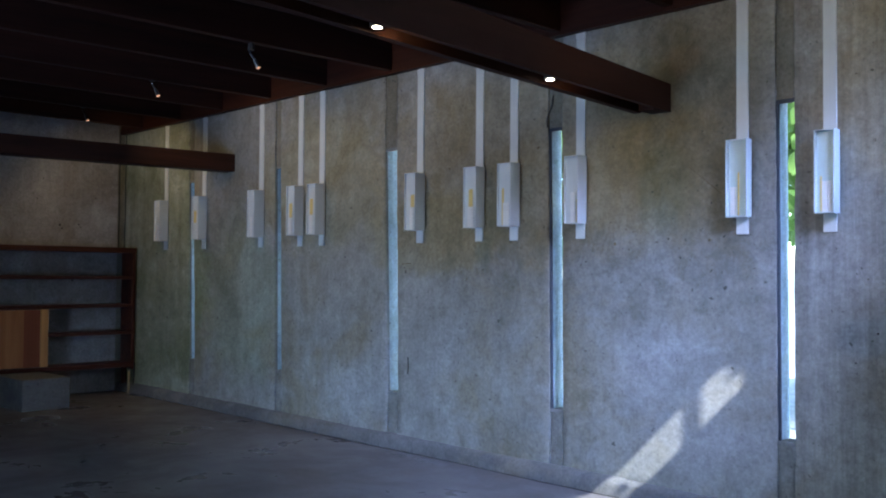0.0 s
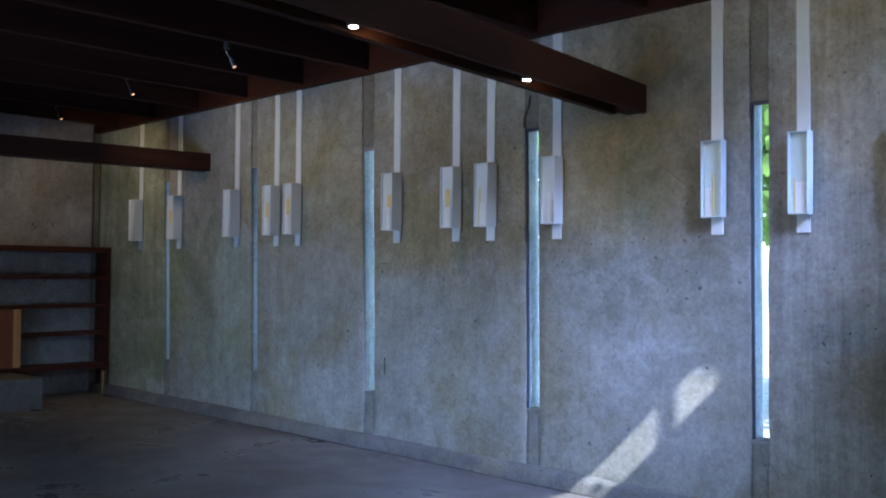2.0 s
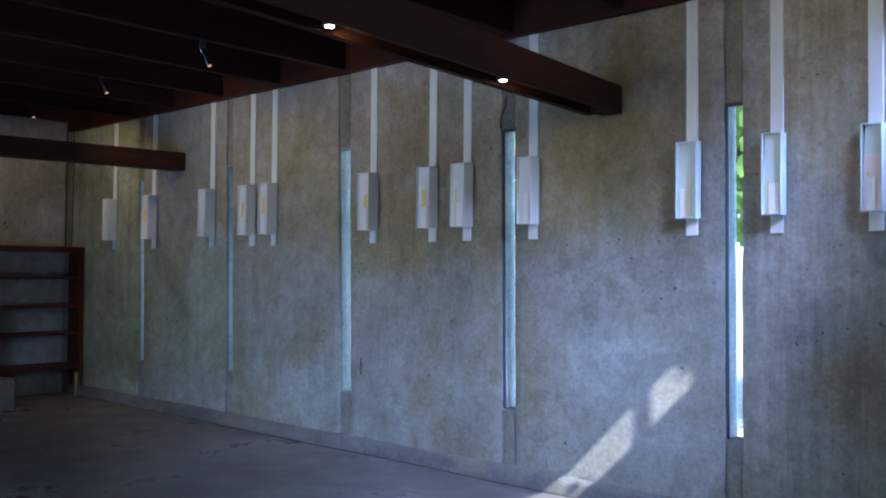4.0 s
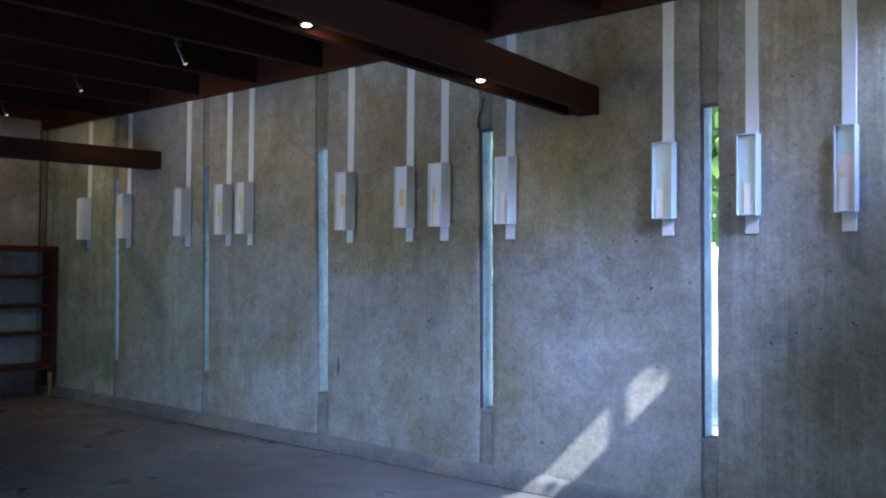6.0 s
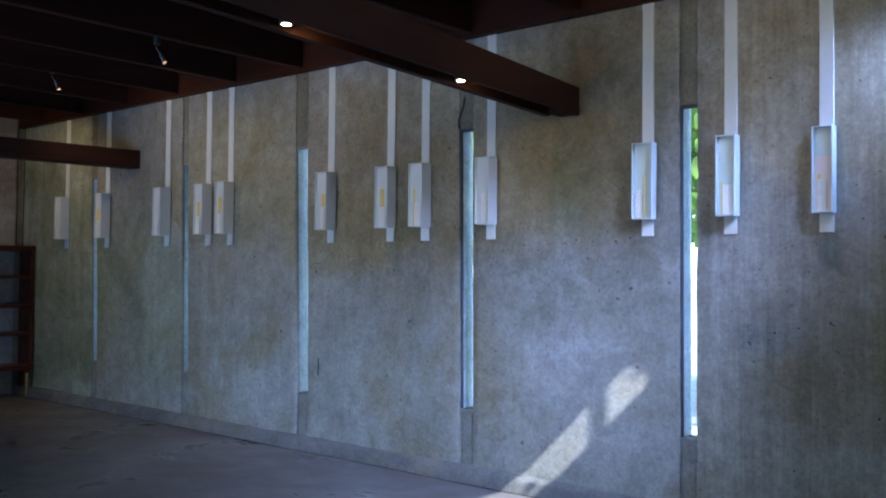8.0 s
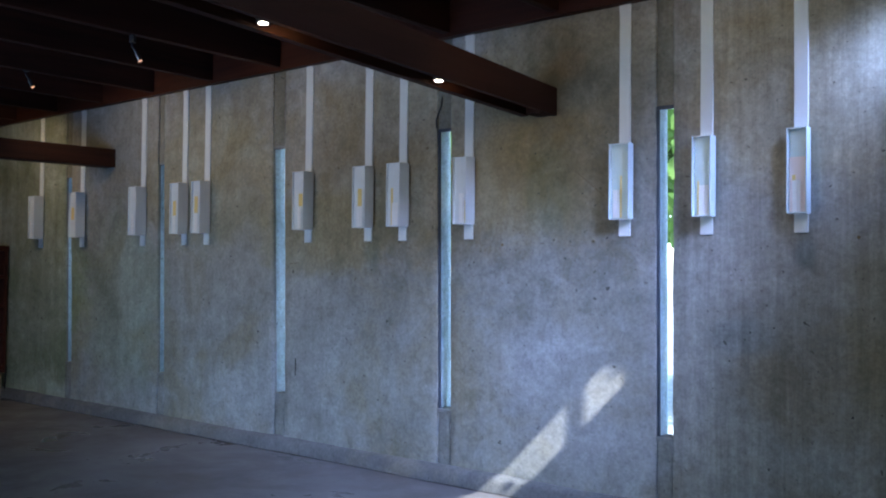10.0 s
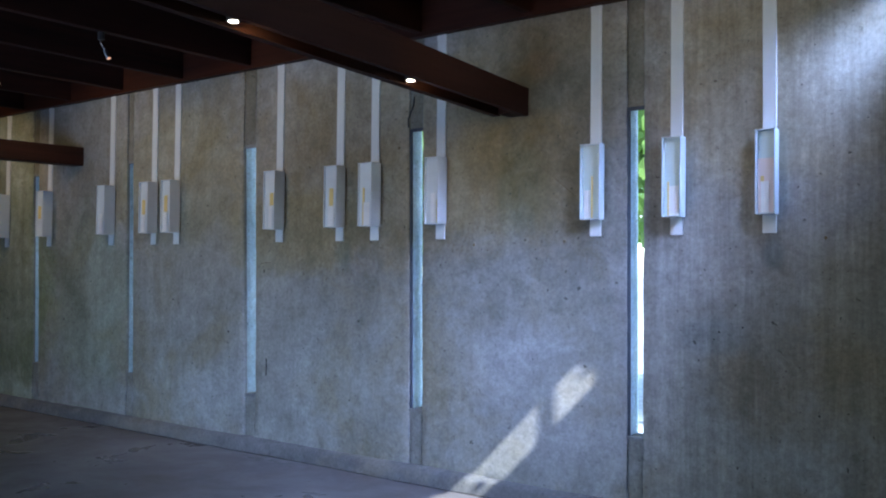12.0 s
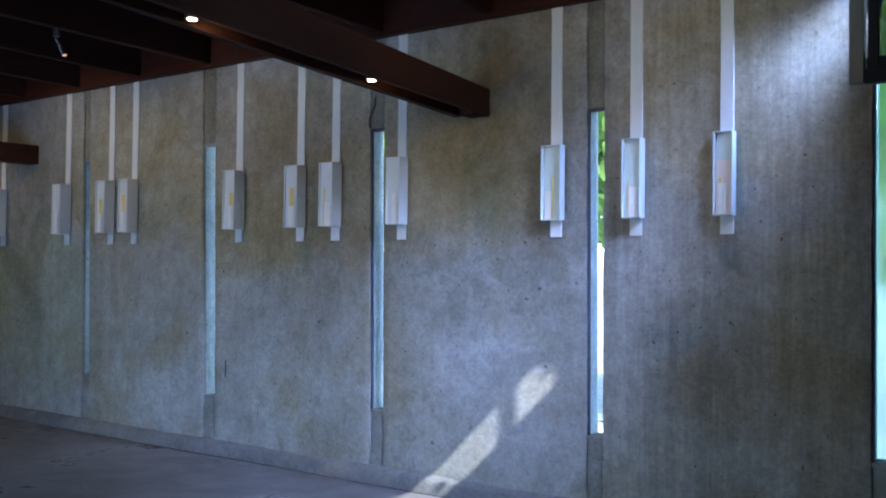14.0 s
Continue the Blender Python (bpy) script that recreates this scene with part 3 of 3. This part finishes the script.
def disc(bm, x, y, z, r, depth, sides=24):
    lo = [bm.verts.new((x + r * math.cos(k * 2 * math.pi / sides), y + r * math.sin(k * 2 * math.pi / sides), z)) for k in range(sides)]
    hi = [bm.verts.new((v.co.x, v.co.y, z + depth)) for v in lo]
    bm.faces.new(lo[::-1]), bm.faces.new(hi)
    for k in range(sides):
        bm.faces.new((lo[k], lo[(k + 1) % sides], hi[(k + 1) % sides], hi[k]))


def spot_light(name, eye, target, watts, angle, blend=0.6, radius=0.02):
    data = bpy.data.lights.new(name, "SPOT")
    data.energy, data.color, data.spot_size, data.spot_blend, data.shadow_soft_size = watts, WARM, radians(angle), blend, radius
    ob = new(name, data)
    ob.matrix_world = look(eye, target)


# the last two are out of view, added as warm fill
for y in (2.116, 3.068, 1.16, 0.2):
    z = zb_big(y) - 0.003
    lamp = thing("recessed_spotlight", "small round lit spotlight set in the beam slot", "spotlight", "beam spotlights", at=(-2.556, y, z))
    bm = bmesh.new()
    tube(bm, [(0, 0, 0.0075), (0, 0, 0.042)], 0.026, 20)
    housing = part("housing", bm, BLACK, lamp, "black housing")
    bm = bmesh.new()
    disc(bm, 0, 0, 0.004, 0.0165, 0.003)
    part("lens", bm, LAMP, housing, "glowing warm white lens")
    spot_light("spotlight_glow", (-2.556, y, z - 0.004), (-2.45, y + 1.2, 1.2), 0.7 if y > 3 else 1.9, 130)

low_beam = thing("low_beam", "solid dark stained timber beam running to the wall", "beam")
bm = bmesh.new()
sloped_beam(bm, -6.565, -6.432, NORTH + 0.006, SOUTH, 1.880, 1.80, 2.016, 1.93)
bmesh.ops.bevel(bm, geom=bm.edges[:], offset=0.004, segments=1, affect="EDGES")
part("timber", bm, BEAM, low_beam)

# swivel spotlights on the joists; the first is unseen, added as fill light
for x, y, drop, watts, aim in ((-1.78, 2.62, 0.035, 3.0, (-2.1, NORTH, 1.95)), (-4.50, 2.84, 0.035, 3.7, (-4.4, NORTH, 1.5)), (-5.86, 2.93, 0.0, 4.8, (-5.9, NORTH, 1.4)), (-7.22, 3.03, 0.0, 5.4, (-7.75, 3.8, 1.3))):
    z = JOIST_Z - 0.001 - drop
    lamp = thing("swivel_spotlight", "small chrome swivel spotlight fixed to a dark joist", "spotlight", "joist spotlights", at=(x - 0.03, y, z))
    bm = bmesh.new()
    disc(bm, 0, 0, -0.004, 0.018, 0.006 + drop, 16)
    part("base", bm, BLACK, lamp)
    bm = bmesh.new()
    tube(bm, [(0, 0, -0.004), (-0.008, 0, -0.02), (0.0, 0.006, -0.035), (0.012, 0.012, -0.05), (0.02, 0.016, -0.066)], 0.0055)
    part("swivel_arm", bm, CHROME, lamp, "curved chrome arm", True)
    bm = bmesh.new()
    tube(bm, [(0.018, 0.014, -0.060), (0.026, 0.02, -0.082), (0.034, 0.027, -0.103)], 0.0125, 14)
    head = part("lamp_head", bm, CHROME, lamp, "chrome lamp head")
    bm = bmesh.new()
    tube(bm, [(0.0342, 0.0272, -0.1035), (0.0352, 0.0278, -0.106)], 0.0108, 14)
    part("lens", bm, LAMP_DIM, head, "glowing lens")
    spot_light("spotlight_glow", (x + 0.008, y + 0.030, z - 0.112), aim, watts, 118 if x > -5 else 136)

# ---- glazed corner beside the wall end ----
corner = thing("corner_clerestory", "dark timber clerestory window with textured glass above a low sill", "window", kind="structure")
part("post", boxed(-0.764, -0.717, 3.545, 3.60, 1.786, DECK_Z, 0.003), POST, corner, "weathered brown timber post")
part("sill_rail", boxed(-0.716, EAST, 3.555, 3.60, 1.790, 1.836, 0.003), FRAME, corner)
part("stile", boxed(-0.704, -0.670, 3.562, 3.596, 1.838, DECK_Z, 0.003), FRAME, corner)
part("bottom_rail", boxed(-0.669, LOW_X + 0.2, 3.565, 3.594, 1.838, 1.880, 0.003), FRAME, corner)
part("sill_board", boxed(-0.752, EAST, 3.601, NORTH - 0.008, 1.868, 1.886, 0.002), FRAME, corner)
bm = bmesh.new()
prism(bm, [(-0.716, 3.602, 1.84), (-0.703, 3.602, 1.84), (-0.703, 3.612, 1.84), (-0.716, 3.612, 1.84)],
      [(-0.640, 3.602, 2.32), (-0.627, 3.602, 2.32), (-0.627, 3.612, 2.32), (-0.640, 3.612, 2.32)])
part("brace", bm, FRAME, corner, "thin slanting dark brace")
pane = part("pane", boxed(-0.669, LOW_X + 0.2, 3.578, 3.583, 1.881, DECK_Z), RIPPLE, corner, "rippled glass pane")
pane.visible_shadow = False
part("return_muntin", boxed(-0.748, -0.730, 3.643, 3.661, 1.887, DECK_Z, 0.002), FRAME, corner)
part("return_jamb", boxed(-0.62, -0.58, 3.553, 3.604, 1.838, 2.60, 0.003), FRAME, corner)
# unseen pieces of the return, added to hold back stray sun
part("sun_stop_low", boxed(-0.62, -0.58, 3.605, NORTH - 0.01, 1.887, 2.100, 0.003), FRAME, corner)
part("sun_stop_high", boxed(-0.62, -0.58, 3.50, NORTH + 0.3, 2.19, DECK_Z + 0.026, 0.003), FRAME, corner)

# ---- display boxes on hanging strips ----
# centre of strip, offset, width and depth of box, yellow slip (bottom, height, offset, width), card (height, width, offset)
DISPLAYS = [
    (-7.530, -0.004, 0.100, 0.079, None, (0.13, 0.035, 0.004)),
    (-6.884, -0.001, 0.105, 0.080, (0.13, 0.095, -0.004, 0.040), None),
    (-6.044, 0.002, 0.098, 0.088, None, (0.14, 0.036, 0.006)),
    (-5.536, -0.003, 0.100, 0.081, (0.12, 0.10, -0.002, 0.034), (0.12, 0.040, 0.000)),
    (-5.282, -0.008, 0.099, 0.083, (0.13, 0.11, -0.002, 0.036), (0.125, 0.040, 0.000)),
    (-4.272, 0.000, 0.099, 0.082, (0.135, 0.075, 0.020, 0.036), (0.13, 0.034, 0.012)),
    (-3.766, -0.004, 0.100, 0.073, (0.115, 0.10, 0.004, 0.032), (0.115, 0.052, 0.006)),
    (-3.499, -0.001, 0.099, 0.079, (0.0, 0.205, -0.012, 0.014), (0.125, 0.048, 0.014)),
    (-3.035, -0.001, 0.090, 0.075, (0.0, 0.12, 0.034, 0.007), (0.155, 0.036, 0.012)),
    (-2.121, -0.004, 0.102, 0.048, (0.0, 0.195, 0.004, 0.008), (0.13, 0.034, -0.018)),
    (-1.722, 0.000, 0.087, 0.056, (0.0, 0.15, -0.020, 0.007), (0.13, 0.046, 0.008)),
    (-1.316, -0.001, 0.082, 0.051, (0.13, 0.022, -0.016, 0.014), (0.13, 0.034, -0.004)),
]
BZ0, BZ1, WALLT = 1.357, 1.706, 0.005


def display_box(x, c, wide, deep, slip, card):
    tint = WHITE if x < -2.5 else FROST
    words = "open white display box on hanging strip"
    words += ", yellow slip and card" if slip and card else ", yellow slip inside" if slip else ", folded card inside"
    t = thing("display_box", words, "display box", "white wall display boxes", at=(x, NORTH, 0))
    part("hanging_strip", boxed(-0.0285, 0.0285, -0.010, -0.001, 1.281, LEDGER_Z + 0.012, 0.0015), WHITE, t, "flat white painted strip")
    part("strip_cap", boxed(-0.0295, 0.0295, -0.0115, -0.0102, LEDGER_Z - 0.028, LEDGER_Z + 0.006), WHITE, t)
    x0, x1 = c - wide / 2, c + wide / 2
    y1, y0 = -0.012, -0.012 - deep
    yb = y0 + (0.012 if x < -2.5 else 0.022)     # how far the mount lies behind the front edge
    part("back_panel", boxed(x0 + WALLT, x1 - WALLT, yb, yb + 0.004, BZ0 + WALLT, BZ1 - WALLT), tint, t)
    shell = WHITE if x < -2.5 else NEAR_SHELL
    part("side_panel", boxed(x0, x0 + WALLT, y0, y1, BZ0, BZ1, 0.0008), shell, t)
    part("side_panel", boxed(x1 - WALLT, x1, y0, y1, BZ0, BZ1, 0.0008), shell, t)
    part("top_panel", boxed(x0 + WALLT, x1 - WALLT, y0 + 0.0006, y1, BZ1 - WALLT, BZ1 - 0.0006), shell, t)
    part("bottom_panel", boxed(x0 + WALLT, x1 - WALLT, y0 + 0.0006, y1, BZ0 + 0.0006, BZ0 + WALLT), shell, t)
    floor_z = BZ0 + WALLT
    if x > -1.4:
        part("backing_card", boxed(x0 + WALLT + 0.001, x1 - WALLT - 0.001, yb - 0.003, yb - 0.001, floor_z, floor_z + 0.225), PINK, t, "pale pink backing card")
    if card:
        h, w, o = card
        bm = bmesh.new()
        ya_, yb_ = yb - 0.0065, yb - 0.0115
        box(bm, c + o - w / 2, c + o, ya_, ya_ + 0.0013, floor_z, floor_z + h)
        low = [(c + o + 0.001, ya_, floor_z), (c + o + w / 2, yb_, floor_z), (c + o + w / 2, yb_ + 0.0013, floor_z), (c + o + 0.001, ya_ + 0.0013, floor_z)]
        prism(bm, low, [(p[0], p[1], floor_z + h) for p in low])
        part("folded_card", bm, CARD, t, "upright folded white card")
    if slip:
        b, h, o, w = slip
        part("paper_slip", boxed(c + o - w / 2, c + o + w / 2, yb - 0.0048, yb - 0.0034, floor_z + b, floor_z + b + h), YELLOW, t, "thin yellow paper slip")
    return t


for row in DISPLAYS:
    display_box(*row)

# ---- far corner: shelf unit, cabinet, block ----
shelf = thing("shelf_unit", "low open redwood shelf unit with empty shelves against the concrete wall", "shelf")
SX0, SX1, SY0, SY1 = -8.285, -8.060, 1.2, 3.880
part("end_panel", boxed(SX0, SX1 - 0.002, SY1 - 0.028, SY1, 0.215, 1.262, 0.002), SHELF, shelf)
part("end_panel", boxed(SX0, SX1 - 0.002, SY0, SY0 + 0.028, 0.215, 1.262, 0.002), SHELF, shelf)
for z, t in ((1.306, 0.046), (1.052, 0.030), (0.802, 0.030), (0.560, 0.028), (0.279, 0.040)):
    wide = 0.006 if z > 1.2 else 0.004
    part("shelf_board", boxed(SX0 - (0.04 if z > 1.2 else 0), SX1 + wide, SY0 - 0.004 if z > 1.2 else SY0 + 0.029, SY1 + (0.004 if z > 1.2 else -0.029), z - t, z, 0.003), SHELF, shelf)
for y in (SY1 - 0.028, SY0):
    part("foot", boxed(SX0 + 0.02, SX0 + 0.06, y, y + 0.028, 0.0, 0.2145), SHELF, shelf)

cabinet = thing("plywood_cabinet", "orange plywood cabinet with a red-brown panel standing in the shelf unit", "cabinet")
part("body", boxed(-8.278, -8.048, 2.30, 3.060, 0.285, 0.766, 0.002), PLY_RED, cabinet, "red-brown panel")
part("stile", boxed(-8.058, -8.030, 3.036, 3.100, 0.285, 0.770, 0.003), PLY_PALE, cabinet, "pale orange stile")
part("door", boxed(-8.047, -8.034, 2.34, 2.90, 0.287, 0.764, 0.002), PLY, cabinet, "orange plywood door")

block = thing("concrete_block", "rough cast concrete block standing on the floor", "block")
bm = bmesh.new()
box(bm, -0.275, 0.275, -0.19, 0.19, 0, 0.247, 0.010)
part("block", bm, KERB, block)
block.matrix_world = pose(-7.775, 2.875, 0, 0, 0, 3)

pipe = thing("wall_pipe", "short brass pipe stub with a black cable by the shelf foot", "pipe")
bm = bmesh.new()
tube(bm, [(-8.09, 3.845, 0.0), (-8.09, 3.845, 0.20)], 0.012, 12)
part("stub", bm, PIPE, pipe, "", True)
bm = bmesh.new()
tube(bm, [(-8.05, 3.875, 0.28), (-8.045, 3.872, 0.16), (-8.05, 3.868, 0.08), (-8.07, 3.86, 0.03), (-8.09, 3.84, 0.006)], 0.006)
part("cable", bm, BLACK, pipe, "black cable", True)

cable = thing("corner_cable", "thin black cable running down the wall corner", "cable")
for y, x in ((3.842, WEST + 0.006), (3.893, WEST + 0.02)):
    bm = bmesh.new()
    pts = [(x + 0.003 * noise.noise((0, y * 9, z * 2.0)), y + 0.004 * noise.noise((3, y * 9, z * 2.5)), z) for z in [1.31 + 0.1 * i for i in range(12)]]
    tube(bm, pts, 0.005, 6)
    part("cable", bm, BLACK, cable, "", True)

crack = thing("wall_cable", "short bent black cable above a window slit", "cable")
bm = bmesh.new()
tube(bm, [(-3.262, NORTH - 0.004, 1.885), (-3.258, NORTH - 0.012, 1.93), (-3.235, NORTH - 0.014, 1.975), (-3.222, NORTH - 0.012, 2.0), (-3.222, NORTH - 0.006, 2.05)], 0.0042, 8)
part("cable", bm, BLACK, crack, "", True)

# ---- outside: pale ground, vines and trees ----
GROUND = plain("pale_gravel", (0.40, 0.41, 0.42), 0.9, 0, 0.2, 6)
bm = bmesh.new()
box(bm, -400, 400, -400, 400, -0.5, -0.21)
tagged(part("ground", bm, GROUND), "pale sunlit gravel ground", "ground", kind="structure")


def leaf_material(name, a, b_):
    m, nt, b = material(name)
    info = nt.nodes.new("ShaderNodeNewGeometry")
    c = ramp(nt, info.outputs["Random Per Island"], [(0.0, a), (1.0, b_)])
    nt.links.new(c, b.inputs["Base Color"])
    b.inputs["Roughness"].default_value = 0.45
    b.inputs["Transmission Weight"].default_value = 0.0
    tr = nt.nodes.new("ShaderNodeBsdfTranslucent")
    nt.links.new(c, tr.inputs["Color"])
    ms = nt.nodes.new("ShaderNodeMixShader")
    ms.inputs[0].default_value = 0.45
    out = nt.nodes["Material Output"]
    nt.links.new(b.outputs[0], ms.inputs[1]), nt.links.new(tr.outputs[0], ms.inputs[2]), nt.links.new(ms.outputs[0], out.inputs["Surface"])
    return m


LEAF = leaf_material("leaves", (0.13, 0.24, 0.05), (0.28, 0.43, 0.11))
BARK = wood("bark", (0.06, 0.045, 0.03), (0.14, 0.11, 0.08), (1, 1, 0.2))


def leaf(verts, faces, at, size, rnd):
    """One pointed leaf, folded along its rib."""
    e = Euler((rnd.uniform(-0.9, 0.9), rnd.uniform(-0.9, 0.9), rnd.uniform(0, 6.28))).to_matrix()
    k = len(verts)
    for p in ((0, -0.5, 0), (0.34, -0.1, 0.08), (0.26, 0.28, 0.06), (0, 0.6, 0), (-0.26, 0.28, 0.06), (-0.34, -0.1, 0.08)):
        verts.append(tuple(Vector(at) + e @ (Vector((p[0], p[2], p[1])) * size)))
    faces.extend([(k, k + 1, k + 2, k + 3), (k, k + 3, k + 4, k + 5)])


def shrub(name, words, x, y, z_low, z_high, spread, count, size, seed):
    rnd = random.Random(seed)
    t = thing(name, words, "shrub", "garden shrubs", at=(x, y, -0.21))
    bm = bmesh.new()
    limbs = []
    for i in range(7):
        a, r = rnd.uniform(0, 6.28), spread * rnd.uniform(0.3, 0.9)
        tip = (r * math.cos(a), r * math.sin(a) * 0.6, z_low + (z_high - z_low) * rnd.uniform(0.5, 1.0))
        mid = (tip[0] * 0.3 + rnd.uniform(-0.1, 0.1), tip[1] * 0.3, tip[2] * 0.55)
        tube(bm, [(0, 0, 0), mid, tip], 0.018, 6)
        limbs.append((mid, tip))
    part("stem", bm, BARK, t)
    verts, faces = [], []
    for i in range(count):
        m_, tip = limbs[rnd.randrange(7)]
        u = rnd.uniform(0.1, 1.25)
        p = [m_[j] + (tip[j] - m_[j]) * u + rnd.gauss(0, spread * 0.22) for j in range(3)]
        p[2] = min(max(p[2], z_low + rnd.gauss(0, 0.06)), z_high + 0.2)
        leaf(verts, faces, p, size * rnd.uniform(0.6, 1.25), rnd)
    me = bpy.data.meshes.new("foliage")
    me.from_pydata(verts, [], faces)
    me.materials.append(LEAF)
    f = new("foliage", me)
    f.parent = t
    return t


for i, (x, y) in enumerate([(-0.6, 7.6), (-1.9, 8.0), (-3.3, 7.6), (-4.6, 8.2), (-6.2, 7.8), (-8.0, 8.4), (-9.8, 8.0), (-2.6, 9.4), (-5.4, 9.6), (-0.9, 9.2)]):
    shrub("shrub", "leafy green garden shrub with broad pointed leaves", x, y, 1.22, 4.6, 1.2, 1900, 0.20, i + 3)
shrub("shrub", "low young green shrub close outside the wall", -1.02, 5.9, 0.95, 2.3, 0.55, 150, 0.13, 41)

# an unseen vine on the low roof, added to block and dapple the sun
rnd = random.Random(5)
vine = thing("sun_block_vine", "added unseen broad-leaved green vine blocking sun at the low roof edge", "vine", at=(-0.40, 3.75, 1.886))
bm = bmesh.new()
tube(bm, [(0.1, 0.13, 0), (0.06, 0.10, 0.2), (0.0, 0.04, 0.45), (-0.06, -0.02, 0.66)], 0.007, 6)
tube(bm, [(0.1, 0.13, 0), (0.08, -0.02, 0.25), (0.02, -0.08, 0.52)], 0.006, 6)
part("stem", bm, BARK, vine)
verts, faces = [], []
for i in range(560):
    p = (rnd.uniform(-0.12, 0.16), rnd.uniform(-0.27, 0.15), 0.40 + rnd.uniform(-0.10, 0.30))
    leaf(verts, faces, p, rnd.uniform(0.055, 0.09), rnd)
for i in range(5):
    p = (rnd.uniform(-0.1, 0.1), rnd.uniform(-0.22, -0.15), 0.46 + rnd.uniform(-0.06, 0.16))
    leaf(verts, faces, p, rnd.uniform(0.03, 0.05), rnd)
me = bpy.data.meshes.new("leaves")
me.from_pydata(verts, [], faces)
me.materials.append(LEAF)
new("leaves", me).parent = vine

# a second unseen spray, added by the clerestory to break up the sun band
spray = thing("sun_break_vine", "added unseen green vine spray breaking up the clerestory sun", "vine", at=(-0.35, 3.0, 1.99))
bm = bmesh.new()
tube(bm, [(0.05, 0.05, 0), (0.02, 0.02, 0.25), (0.0, -0.06, 0.5)], 0.006, 6)
tube(bm, [(0.05, 0.05, 0), (0.03, 0.15, 0.28), (0.0, 0.24, 0.52)], 0.005, 6)
part("stem", bm, BARK, spray)
verts, faces = [], []
for i in range(5):
    leaf(verts, faces, (rnd.uniform(-0.04, 0.05), rnd.uniform(-0.16, 0.01), 0.37 + rnd.uniform(0, 0.2)), rnd.uniform(0.04, 0.065), rnd)
for i in range(7):
    leaf(verts, faces, (rnd.uniform(-0.04, 0.05), rnd.uniform(0.17, 0.26), 0.37 + rnd.uniform(0, 0.16)), rnd.uniform(0.035, 0.06), rnd)
me = bpy.data.meshes.new("leaves")
me.from_pydata(verts, [], faces)
me.materials.append(LEAF)
new("leaves", me).parent = spray
